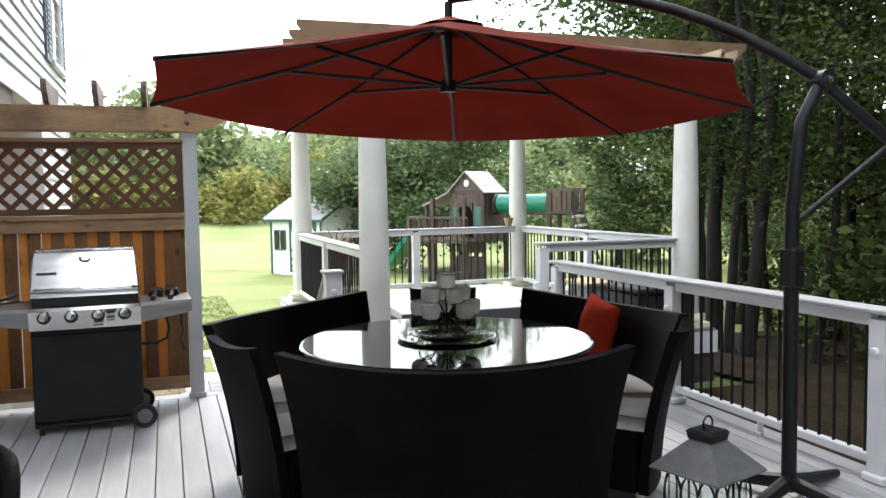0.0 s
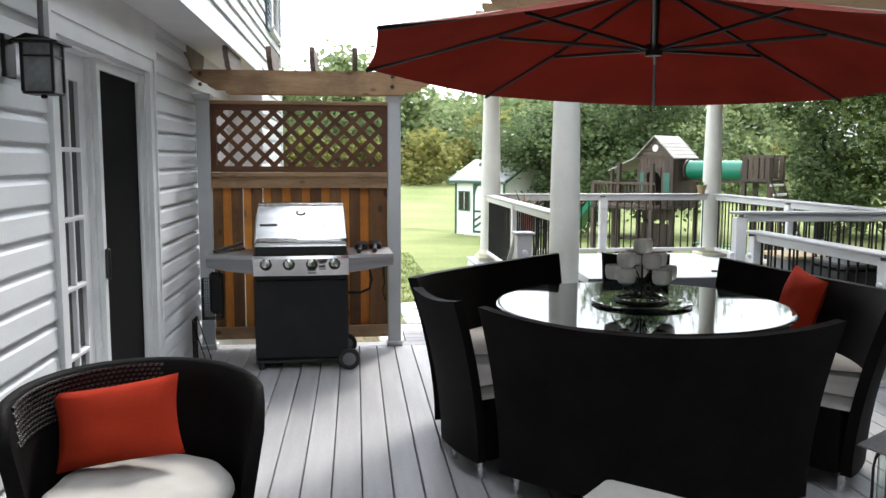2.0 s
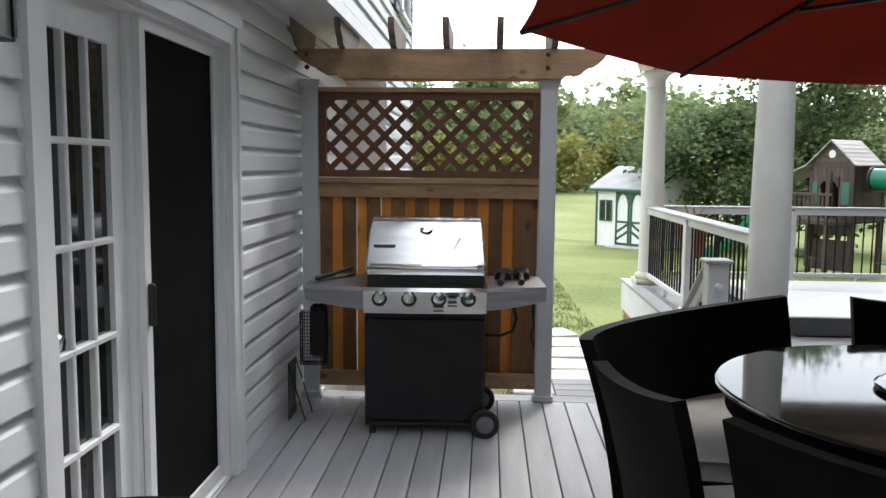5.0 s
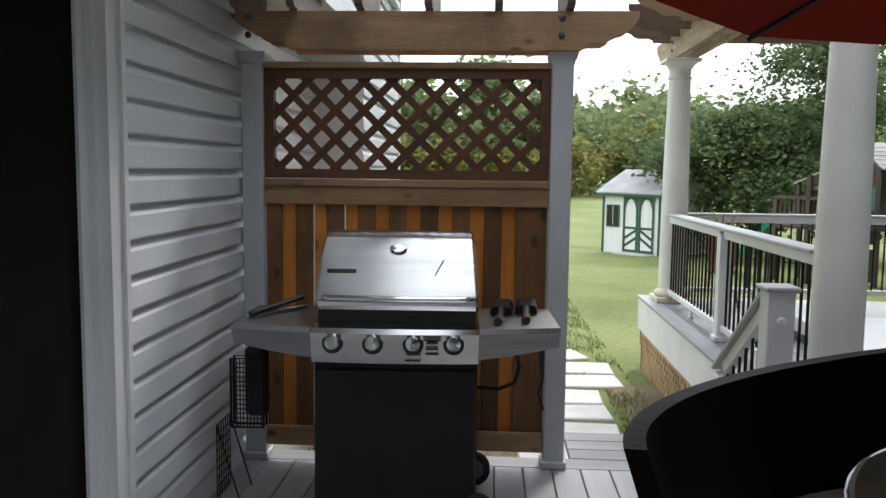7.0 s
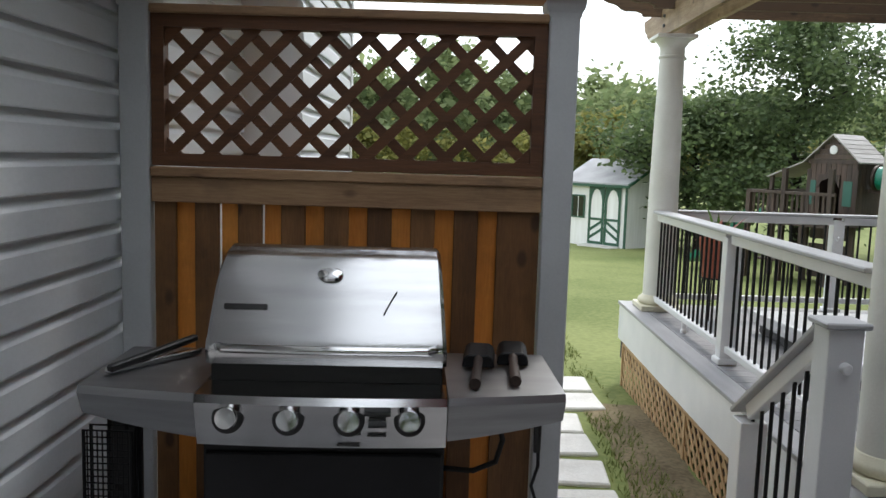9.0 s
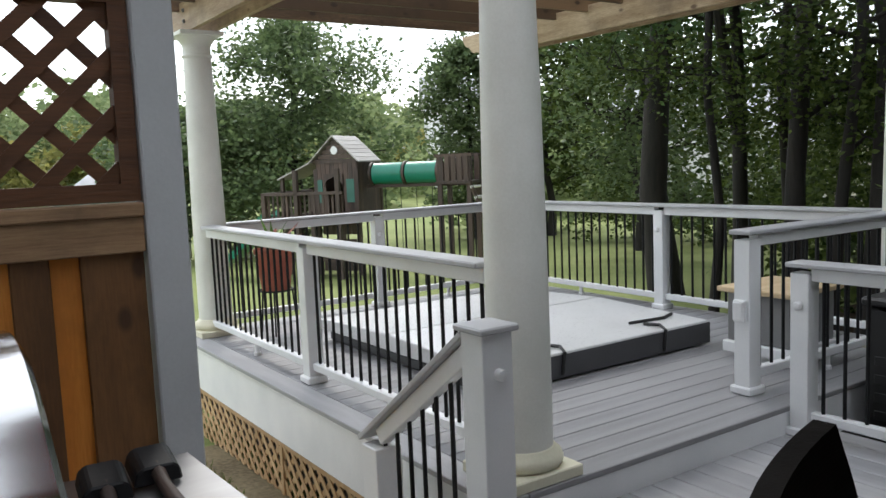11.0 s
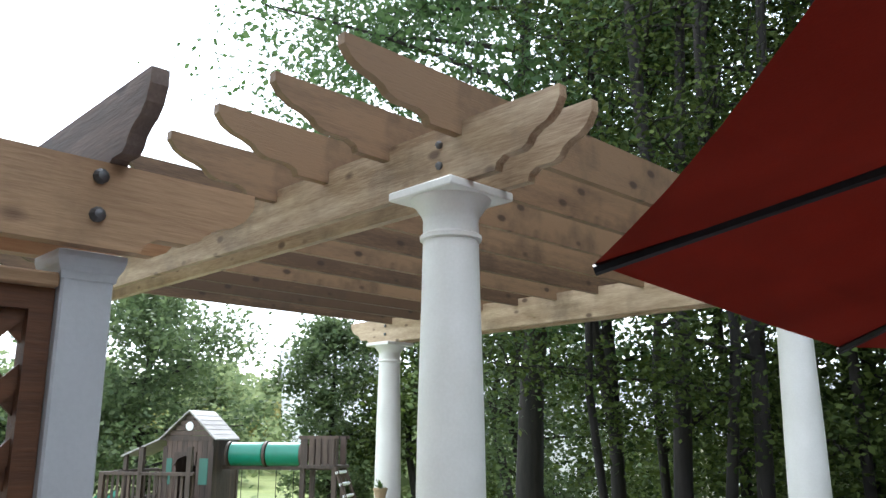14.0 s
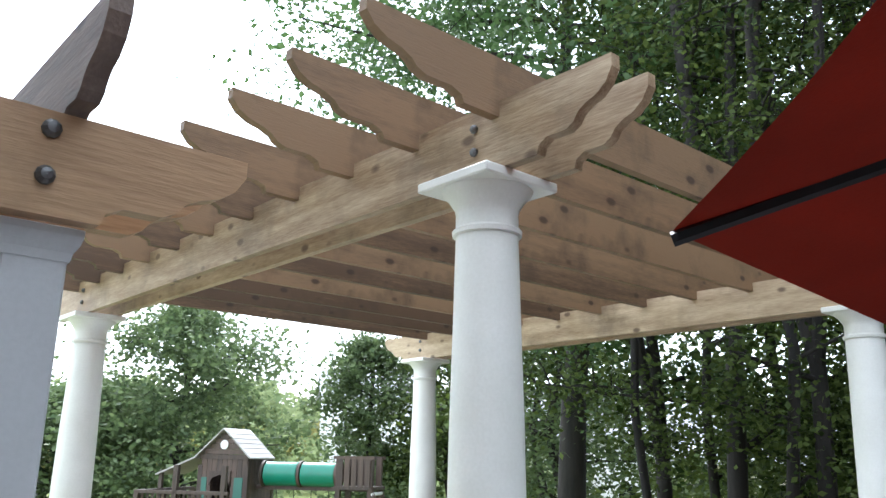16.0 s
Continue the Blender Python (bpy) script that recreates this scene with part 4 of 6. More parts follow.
    part("thermometer", lathe([(0.01, 0), (0.036, 0.0), (0.036, 0.008), (0.03, 0.012), (0.006, 0.012)], 24, m=pose(0.0, -0.143, 1.141, 50, 0, 0) @ Matrix.Diagonal((1, 0.62, 1, 1))), M_CHROME, lid, "oval lid thermometer", smooth=True)
    part("badge", boxed(-0.29, -0.17, -0.004, 0.004, -0.008, 0.008, 0.002, m=pose(0, -0.19, 1.055, -22, 0, 0)), M_PLASTIC, lid, "dark name badge")
    part("scratch", tube([(0.155, -0.196, 1.04), (0.172, -0.182, 1.072), (0.19, -0.168, 1.102)], 0.0022, 5), M_PLASTIC, lid, "dark scratch mark")
    # hose
    part("gas_hose", tube([(W, 0.0, 0.52), (W + 0.1, -0.02, 0.52), (W + 0.17, -0.02, 0.55), (W + 0.19, -0.02, 0.62), (W + 0.17, -0.02, 0.7)], 0.009, 8), M_RUBBER, g, "black gas hose")


grill()


def spatula(x, y, turn):
    s = thing("spatula", "dark barbecue scraper lying on the grill shelf", "grill tool", pose(x, y, 0.846, 0, 0, turn), "grill tools")
    blade = prism([(-0.05, 0), (0.05, 0), (0.044, 0.03), (0.03, 0.042), (-0.03, 0.042), (-0.044, 0.03)], 0.1, m=pose(0, 0.05, 0.004, 10, 0, 0))
    bmesh.ops.bevel(blade, geom=list(blade.edges), offset=0.004, segments=1, affect='EDGES', profile=0.5)
    part("blade", blade, M_BLACK, s, "broad dark blade")
    part("grip", tube([(0, 0.07, 0.035), (0, 0.0, 0.02), (0, -0.17, 0.016)], [0.016, 0.014, 0.017], 10), M_WALNUT, s, "dark wooden grip", smooth=True)


M_WALNUT = wood("dark_tool_wood", (0.02, 0.012, 0.01), (0.05, 0.028, 0.02), "y", knots=False)
spatula(1.38, 8.13, -4)
spatula(1.49, 8.17, -2)


def tongs():
    s = thing("grill_tongs", "steel grill tongs lying on the side shelf", "grill tool", pose(0.42, 8.12, 0.848, 0, 0, -35), "grill tools")
    part("arm", boxed(-0.012, 0.012, -0.16, 0.16, 0.0, 0.02, 0.004), M_STEEL, s)
    part("arm", boxed(-0.012, 0.012, -0.16, 0.16, 0.025, 0.045, 0.004, m=pose(0, 0, 0, 6, 0, 5)), M_PLASTIC, s)


tongs()


# ---- hot tub ----
def hot_tub():
    t = thing("hot_tub", "sunken square hot tub under a grey-white folding cover", "hot tub", Matrix.Translation((4.71, 11.17, UP)))
    part("shell", boxed(-0.93, 0.93, -1.0, 1.0, 0, 0.09, 0.02), M_TUBSIDE, t, "dark tub side")
    for y0, y1 in ((-1.06, -0.005), (0.005, 1.06)):
        bm = bmesh.new()
        zc, ze = 0.215, 0.175
        za, zb = (ze, zc) if y0 < -0.5 else (zc, ze)
        v = [bm.verts.new(p) for p in ((-0.98, y0, 0.095), (0.98, y0, 0.095), (0.98, y1, 0.095), (-0.98, y1, 0.095), (-0.98, y0, za), (0.98, y0, za), (0.98, y1, zb), (-0.98, y1, zb))]
        for f in ((3, 2, 1, 0), (4, 5, 6, 7), (0, 1, 5, 4), (1, 2, 6, 5), (2, 3, 7, 6), (3, 0, 4, 7)):
            bm.faces.new([v[i] for i in f])
        bmesh.ops.bevel(bm, geom=list(bm.edges), offset=0.012, segments=2, affect='EDGES', profile=0.5)
        part("cover", bm, M_TUBCOVER, t, "pale vinyl cover half")
    part("cover_skirt", add_box(add_box(bmesh.new(), -0.985, 0.985, -1.066, -1.062, 0.02, 0.16), 0.982, 0.986, -1.06, 1.06, 0.02, 0.16), M_TUBSIDE, t, "dark cover skirt")
    for x in (-0.4, 0.5):
        part("strap", tube([(x, -0.9, 0.195), (x + 0.05, -1.0, 0.193), (x + 0.02, -1.075, 0.175), (x, -1.08, 0.04)], 0.012, 6), M_PLASTIC, t, "black strap")
    part("strap", tube([(0.45, -0.82, 0.195), (0.75, -0.86, 0.195), (0.9, -0.8, 0.195)], 0.012, 6), M_PLASTIC, t, "black strap")


M_TUBSIDE = plain("dark_tub_vinyl", (0.06, 0.06, 0.065), rough=0.5)
M_TUBCOVER = material("pale_cover_vinyl", (0.58, 0.58, 0.58), (0.68, 0.68, 0.68), rough=0.3, scale=2, fine=80, bump=0.08)
hot_tub()


# ---- cantilever umbrella ----
def umbrella():
    u = thing("cantilever_umbrella", "open rust-red octagonal offset umbrella over the table", "patio umbrella", Matrix.Translation((4.325, 5.32, 0)))
    base = Vector((4.325, 5.32, 0))
    C = Vector((2.935, 6.341, 2.012)) - base
    facing = radians(249)
    R = 1.63
    tilt = Matrix.Rotation(radians(-3.4), 4, Vector((0.682, -0.731, 0))) @ Matrix.Rotation(facing, 4, 'Z')
    frame_m = Matrix.Translation(C) @ tilt
    apex = 0.46
    def on_canopy(k, t, drop=0.0):
        a = k * math.pi / 4
        z = apex * (1 - t) ** 1.12 - 0.0
        return frame_m @ Vector((R * t * math.cos(a), R * t * math.sin(a), z - drop))
    # canopy panels
    steps = 8
    for k in range(8):
        bm = bmesh.new()
        rows = []
        for j in range(steps + 1):
            t = 0.015 + 0.985 * j / steps
            row = []
            for i in range(7):
                s = i / 6
                a = on_canopy(k, t)
                b = on_canopy(k + 1, t)
                p = a.lerp(b, s)
                sag = 0.012 * t * math.sin(s * math.pi)
                p.z -= sag
                if j == steps:
                    inward = (frame_m @ Vector((0, 0, p.z - C.z)) - p)
                    inward.z = 0
                    p += inward.normalized() * 0.02 * math.sin(s * math.pi)
                row.append(bm.verts.new(p))
            rows.append(row)
        for a, b in zip(rows, rows[1:]):
            for i in range(6):
                bm.faces.new((a[i], a[i + 1], b[i + 1], b[i]))
        bmesh.ops.solidify(bm, geom=list(bm.faces), thickness=0.002)
        part("canopy_panel", bm, M_CANOPY, u, "rust-red canopy panel", smooth=True)
    part("vent_flap", tube([on_canopy(0, 0.0) + Vector((0, 0, -0.04)), on_canopy(0, 0) + Vector((0, 0, 0.012))], [0.2, 0.03], 8), M_CANOPY, u, "small vent flap on top")
    hub = frame_m @ Vector((0, 0, 0.1))
    top = frame_m @ Vector((0, 0, apex - 0.03))
    part("hub", tube([hub - Vector((0, 0, 0.03)), hub + Vector((0, 0, 0.03))], 0.045, 16), M_BLACK, u, smooth=True)
    part("centre_pole", tube([hub, top + Vector((0, 0, 0.12))], 0.022, 12), M_BLACK, u, smooth=True)
    for k in range(8):
        rib = part("rib", tube([on_canopy(k, 0.03, 0.02), on_canopy(k, 0.5, 0.016), on_canopy(k, 1.0, 0.012)], 0.011, 6), M_BLACK, u)
        part("strut", tube([hub, on_canopy(k, 0.52, 0.03)], 0.01, 6), M_BLACK, rib)
    # mast, arm, base
    J = Vector((4.5, 5.33, 2.05)) - base
    part("mast", tube([(0, 0, 0.05), (0.0, 0, 1.0), (0.0, 0, 1.45), (0.05, 0.0, 1.85), J], [0.036, 0.036, 0.034, 0.032, 0.03], 14), M_BLACK, u, smooth=True)
    L = Vector((4.86, 5.2, 1.72)) - base
    T = top + Vector((0, 0, 0.14))
    pts = []
    for i in range(17):
        t = i / 16
        if t < 0.3:
            p = L.lerp(J, t / 0.3)
        else:
            q = (t - 0.3) / 0.7
            p = J.lerp(T, q) + Vector((0, 0, 0.9 * q * (1 - q) * (1.0 - 0.25 * q)))
        pts.append(p)
    part("arm", tube(pts, 0.028, 12), M_BLACK, u, "curved black arm", smooth=True)
    part("arm_bracket", tube([J - Vector((0.0, 0.05, 0)), J + Vector((0.0, 0.05, 0))], 0.05, 14), M_BLACK, u, smooth=True)
    part("pivot_bolt", lathe([(0.02, 0), (0.02, 0.01), (0.008, 0.014)], 12, m=Matrix.Translation(J + Vector((0, -0.05, 0.0))) @ pose(0, 0, 0, 90, 0, 0)), M_CHROME, u, smooth=True)
    part("brace", tube([Vector((0.0, 0, 1.35)), L + Vector((-0.05, 0, 0.02))], 0.016, 8), M_BLACK, u)
    part("crank_box", boxed(-0.042, 0.042, -0.055, 0.045, 1.05, 1.25, 0.015), M_BLACK, u)
    part("crank_handle", tube([(0, -0.06, 1.15), (0, -0.11, 1.15), (0.0, -0.12, 1.08)], 0.009, 8), M_PLASTIC, u)
    for a in (20, 110, 200, 290):
        c, s = math.cos(radians(a)), math.sin(radians(a))
        part("base_leg", tube([(0.02 * c, 0.02 * s, 0.09), (0.2 * c, 0.2 * s, 0.06), (0.5 * c, 0.5 * s, 0.022)], [0.04, 0.034, 0.022], 8), M_BLACK, u)


M_CANOPY = material("umbrella_fabric", (0.145, 0.026, 0.019), (0.195, 0.036, 0.025), rough=0.95, scale=2.5, fine=180, bump=0.1, spec=0.05)
nt = M_CANOPY.node_tree
tr = nt.nodes.new("ShaderNodeBsdfTranslucent")
tr.inputs["Color"].default_value = (0.3, 0.03, 0.01, 1)
mxs = nt.nodes.new("ShaderNodeMixShader")
mxs.inputs[0].default_value = 0.03
nt.links.new(nt.nodes["Principled BSDF"].outputs[0], mxs.inputs[1])
nt.links.new(tr.outputs[0], mxs.inputs[2])
nt.links.new(mxs.outputs[0], nt.nodes["Material Output"].inputs["Surface"])
umbrella()

# ---- lounge corner ----
M_STRAND = material("glinting_resin_strand", (0.02, 0.019, 0.019), (0.035, 0.033, 0.032), rough=0.28, scale=8, bump=0, spec=0.75)


def tub_chair():
    c = thing("tub_chair", "dark woven barrel armchair with a round beige seat cushion", "armchair", pose(0.602, 4.841, 0, 0, 0, 105))
    # back towards +x, opening towards -x
    def ringwall(zb, zf, n=48, spread=radians(106)):
        bm = bmesh.new()
        cols = []
        for i in range(n + 1):
            a = -spread + 2 * spread * i / n
            t = abs(a) / spread
            top = zb + (zf - zb) * t ** 2.2 - 0.09 * max(0, (t - 0.86) / 0.14) ** 2
            cols.append([bm.verts.new((r * math.cos(a), r * math.sin(a) * 1.02, z)) for r, z in ((0.3, 0.06), (0.335, 0.4), (0.368, top - 0.05), (0.376, top - 0.012), (0.388, top - 0.001), (0.402, top), (0.415, top - 0.01), (0.417, top - 0.035), (0.375, 0.35), (0.335, 0.06))])
        m = len(cols[0])
        for a, b in zip(cols, cols[1:]):
            for k in range(m):
                bm.faces.new((a[k], a[(k + 1) % m], b[(k + 1) % m], b[k]))
        bm.faces.new(cols[0])
        bm.faces.new(cols[-1][::-1])
        return bm
    part("backrest", ringwall(0.765, 0.72), M_WICKER, c, smooth=True)
    part("seat_base", lathe([(0.29, 0.06), (0.31, 0.1), (0.325, 0.34), (0.3, 0.345)], 40), M_WICKER, c, smooth=True)
    bm = lathe([(0.27, 0.346), (0.3, 0.358), (0.312, 0.385), (0.305, 0.415), (0.28, 0.435), (0.22, 0.445), (0.16, 0.449), (0.1, 0.451), (0.05, 0.4515), (0.01, 0.452)], 64, m=Matrix.Translation((-0.03, 0, 0)))
    for v in bm.verts:
        a, r = math.atan2(v.co.y, v.co.x), math.hypot(v.co.x, v.co.y)
        if v.co.z > 0.4:
            v.co.z += 0.01 * noise.noise((v.co.x * 7, v.co.y * 12, 2.0)) - 0.006 * abs(math.sin(a * 7 + 6 * r)) * (r / 0.3) ** 3
    part("seat_cushion", bm, M_CUSHION, c, "round beige seat cushion", smooth=True)
    for a in (45, 135, 225, 315):
        part("foot", tube([(0.26 * math.cos(radians(a)), 0.26 * math.sin(radians(a)), 0), (0.26 * math.cos(radians(a)), 0.26 * math.sin(radians(a)), 0.06)], 0.02, 10), M_PLASTIC, c)
    # woven strands over the lit inner side only; their paler gloss paints its glints
    bm = bmesh.new()
    rings = [[bm.verts.new((x, y, z)) for x, z in ((0.004, -h), (-d, -h * 0.6), (-d - 0.001, h * 0.5), (0.004, h))] for y, d, h in ((-0.0105, -0.001, 0.004), (-0.005, 0.003, 0.006), (0.0, 0.0045, 0.0065), (0.005, 0.003, 0.006), (0.0105, -0.001, 0.004))]
    for a, b in zip(rings, rings[1:]):
        for k in range(4):
            bm.faces.new((a[k], a[(k + 1) % 4], b[(k + 1) % 4], b[k]))
    cell = mesh_of("woven_strand", bm, M_STRAND, True)
    for row in range(9):
        for i in range(33):
            a = -0.25 + 0.0535 * (i + 0.5 * (row % 2))
            t = a / radians(106)
            z = 0.743 - 0.045 * abs(t) ** 2.2 - 0.0165 * row
            part("woven_strand", cell, None, c, m=Matrix.Rotation(a, 4, 'Z') @ pose(0.3735 - 0.0018 * row, 0, z, 0, 8, 0))


tub_chair()
pillow("throw_pillow", 0.46, 0.28, 0.15, pose(0.507, 4.95, 0.6, -20, -10, -6), "plump rust-red throw pillow leaning in the armchair")
pillow("throw_pillow", 0.36, 0.4, 0.14, pose(3.93, 6.5, 0.69, -12, 10, -90), "rust-red throw pillow leaning on the curved bench")


def ottoman():
    o = thing("ottoman", "wicker ottoman with a beige top cushion", "ottoman", pose(2.21, 4.3, 0, 0, 0, -42))
    part("base", boxed(-0.26, 0.26, -0.26, 0.26, 0.04, 0.36, 0.015), M_WICKER, o)
    bm = boxed(-0.27, 0.27, -0.27, 0.27, 0.362, 0.455, 0.04, segments=3)
    part("cushion", bm, M_CUSHION, o, "beige cushion", smooth=True)
    for x in (-0.22, 0.22):
        for y in (-0.22, 0.22):
            part("foot", tube([(x, y, 0), (x, y, 0.04)], 0.018, 8), M_PLASTIC, o)


ottoman()


def floor_lantern():
    l = thing("floor_lantern", "grey metal lantern with gothic arches and white pillar candles", "lantern", pose(3.28, 4.57, 0, 0, 0, 18) @ Matrix.Scale(0.92, 4))
    part("base", boxed(-0.13, 0.13, -0.13, 0.13, 0.0, 0.025, 0.004), M_LANTERN, l)
    w = 0.115
    for i in range(4):
        a = i * 90
        for x in (-w, -w / 3, w / 3):
            part("bar", tube([(x, -w, 0.025), (x, -w, 0.5)], 0.0055, 6), M_BLACK, l, m=pose(0, 0, 0, 0, 0, a))
            x1 = x + 2 * w / 3
            xm = (x + x1) / 2
            pts = [(x, -w, 0.5), (x + 0.008, -w, 0.535), (xm - 0.012, -w, 0.565), (xm, -w, 0.585)]
            part("arch", tube(pts, 0.0045, 6), M_BLACK, l, m=pose(0, 0, 0, 0, 0, a))
            part("arch", tube([(x + x1 - p[0], p[1], p[2]) for p in pts], 0.0045, 6), M_BLACK, l, m=pose(0, 0, 0, 0, 0, a))
        part("glass_pane", boxed(-w + 0.008, w - 0.008, -w + 0.012, -w + 0.015, 0.03, 0.58), M_GLASS, l, m=pose(0, 0, 0, 0, 0, a)).visible_shadow = False
    part("roof", lathe([(0.222, 0.575), (0.222, 0.582), (0.075, 0.69), (0.07, 0.695)], 4, m=pose(0, 0, 0, 0, 0, 45)), M_LANTERN, l, "sloping grey metal roof")
    part("chimney", lathe([(0.075, 0.695), (0.08, 0.72), (0.085, 0.725), (0.07, 0.735)], 4, m=pose(0, 0, 0, 0, 0, 45)), M_BLACK, l)
    part("carry_ring", tube([(0.03 * math.cos(k * 0.524), 0, 0.755 + 0.03 * math.sin(k * 0.524)) for k in range(13)], 0.004, 6), M_BLACK, l)
    for x, y, r, h in ((-0.04, 0.03, 0.036, 0.3), (0.045, -0.02, 0.036, 0.22), (0.0, 0.06, 0.03, 0.17)):
        cnd = part("candle", lathe([(r, 0.026), (r, 0.026 + h), (r * 0.8, 0.028 + h), (0.004, 0.022 + h)], 20, m=Matrix.Translation((x, y, 0))), M_CANDLE, l, "white pillar candle", smooth=True)
        part("wick", tube([(x, y, 0.022 + h), (x, y, 0.04 + h)], 0.0015, 5), M_PLASTIC, cnd)


M_CANDLE = plain("candle_wax", (0.72, 0.69, 0.62), rough=0.5)
floor_lantern()


def tile_table():
    t = thing("tile_table", "low outdoor table topped with brown slate tiles", "coffee table", pose(3.98, 3.75, 0, 0, 0, 12))
    part("frame", boxed(-0.45, 0.45, -0.45, 0.45, 0.35, 0.43, 0.01), M_BLACK, t)
    for x in (-0.4, 0.4):
        for y in (-0.4, 0.4):
            part("leg", boxed(x - 0.03, x + 0.03, y - 0.03, y + 0.03, 0, 0.35, 0.004), M_BLACK, t)
    tile = mesh_of("tile", boxed(-0.071, 0.071, -0.071, 0.071, 0.43, 0.445, 0.004), M_SLATE)
    for i in range(6):
        for j in range(6):
            part("tile", tile, None, t, m=Matrix.Translation((-0.375 + 0.15 * i, -0.375 + 0.15 * j, 0.0005)))


M_SLATE = material("brown_slate", (0.16, 0.12, 0.075), (0.32, 0.26, 0.17), rough=0.6, scale=6, fine=40, vary=0.4)
tile_table()


def wall_lantern():
    w = thing("wall_lantern", "black craftsman-style outdoor wall lantern with ribbed glass", "wall lamp", pose(XW + 0.018, 5.21, 1.86) @ Matrix.Scale(0.9, 4))
    part("back_plate", boxed(0, 0.018, -0.055, 0.055, -0.05, 0.12, 0.004), M_BLACK, w)
    part("bracket", tube([(0.015, 0, 0.09), (0.08, 0, 0.12), (0.14, 0, 0.11)], 0.011, 8), M_BLACK, w)
    cx = 0.14
    part("rod", tube([(cx, 0, 0.112), (cx, 0, 0.56)], 0.011, 10), M_LANTERN, w, "grey hanging rod", smooth=True)
    part("roof", lathe([(0.125, 0.085), (0.125, 0.092), (0.04, 0.11), (0.03, 0.115)], 4, m=pose(cx, 0, 0, 0, 0, 45)), M_BLACK, w)
    part("base", boxed(cx - 0.062, cx + 0.062, -0.062, 0.062, -0.115, -0.105, 0.003), M_BLACK, w)
    part("finial", lathe([(0.01, -0.13), (0.014, -0.122), (0.01, -0.115)], 10, m=Matrix.Translation((cx, 0, 0))), M_BLACK, w)
    for x in (-0.058, 0.058):
        for y in (-0.058, 0.058):
            part("corner_bar", boxed(cx + x - 0.006, cx + x + 0.006, y - 0.006, y + 0.006, -0.105, 0.086), M_BLACK, w)
    for a in (0, 90, 180, 270):
        part("glass_pane", boxed(-0.052, 0.052, -0.056, -0.053, -0.105, 0.084), M_FROST, w, "frosted glass", m=pose(cx, 0, 0, 0, 0, a))
        part("cross_bar", boxed(-0.058, 0.058, -0.062, -0.057, 0.03, 0.038), M_BLACK, w, m=pose(cx, 0, 0, 0, 0, a))


M_FROST = material("seeded_glass", (0.1, 0.105, 0.105), (0.2, 0.21, 0.21), rough=0.5, scale=8, fine=60, bump=0.2, spec=0.2)
wall_lantern()


def grill_basket():
    b = thing("grill_basket", "black wire grill basket hanging from the grill's shelf", "grill basket", pose(0.3, 8.05, 0.36))
    def loop(w, h, y, name):
        pts = [(-w, y, 0), (-w, y, h), (w, y, h), (w, y, 0), (-w, y, 0)]
        part(name, tube(pts, 0.006, 6), M_BLACK, b)
    loop(0.07, 0.3, 0.0, "rim")
    loop(0.07, 0.3, 0.05, "rim")
    for i in range(9):
        x = -0.06 + 0.015 * i
        part("wire", tube([(x, 0, 0), (x, 0, 0.3)], 0.0025, 5), M_BLACK, b)
    for i in range(16):
        z = 0.02 * i
        part("wire", tube([(-0.07, 0, z), (0.07, 0, z)], 0.0025, 5), M_BLACK, b)
    part("hook", tube([(0.05, 0.02, 0.3), (0.05, 0.02, 0.36)], 0.006, 6), M_BLACK, b)
    part("cloth", boxed(-0.03, 0.075, 0.06, 0.09, 0.03, 0.34, 0.02), M_PLASTIC, b, "dark glove hanging behind")


grill_basket()


def wire_rack():
    b = thing("wire_rack", "small black wire rack leaning at the siding", "wire rack", pose(0.14, 8.12, 0.0))
    for i in range(7):
        part("wire", tube([(0.0, 0.03 * i, 0.0), (0.0, 0.03 * i, 0.34)], 0.003, 5), M_BLACK, b)
    for i in range(9):
        part("wire", tube([(0.0, -0.0, 0.02 + 0.04 * i), (0.0, 0.18, 0.02 + 0.04 * i)], 0.003, 5), M_BLACK, b)
    for y in (0.0, 0.18):
        part("rack_leg", tube([(0.1, y, 0.0), (0.0, y, 0.34)], 0.004, 5), M_BLACK, b)


wire_rack()


def tool_hook(x, z, n):
    h = thing("grill_tool", "long dark grill tool hanging from the shelf edge", "grill tool", pose(x, 7.98, z), "grill tools")
    part("shank", tube([(0, 0, 0), (0.005, 0, -0.14), (-0.012, 0.0, -0.2), (0.01, 0, -0.27)], 0.005, 6), M_BLACK, h)
    part("grip", tube([(0, 0, 0.0), (0, 0, -0.1)], [0.012, 0.01], 8), M_PLASTIC, h)


tool_hook(1.55, 0.765, 0)

# ---- things on the raised deck ----
def storage_bench():
    s = thing("storage_bench", "grey storage bench with a natural wood lid", "storage bench", pose(5.72, 9.58, UP))
    part("box", boxed(-0.24, 0.24, -0.22, 0.22, 0.12, 0.44, 0.006), M_BENCHGREY, s)
    part("plinth", boxed(-0.27, 0.27, -0.24, 0.24, 0.05, 0.12, 0.006), M_WHITE, s)
    part("foot", boxed(-0.2, -0.12, -0.2, 0.2, 0.0, 0.05), M_WHITE, s)
    part("foot", boxed(0.12, 0.2, -0.2, 0.2, 0.0, 0.05), M_WHITE, s)
    part("lid", boxed(-0.3, 0.3, -0.26, 0.26, 0.442, 0.475, 0.006), M_LID, s, "natural wood lid")


M_BENCHGREY = plain("grey_paint", (0.2, 0.2, 0.2), rough=0.5)
M_LID = wood("lid_wood", (0.45, 0.32, 0.17), (0.62, 0.48, 0.3), "x", knots=False)
storage_bench()


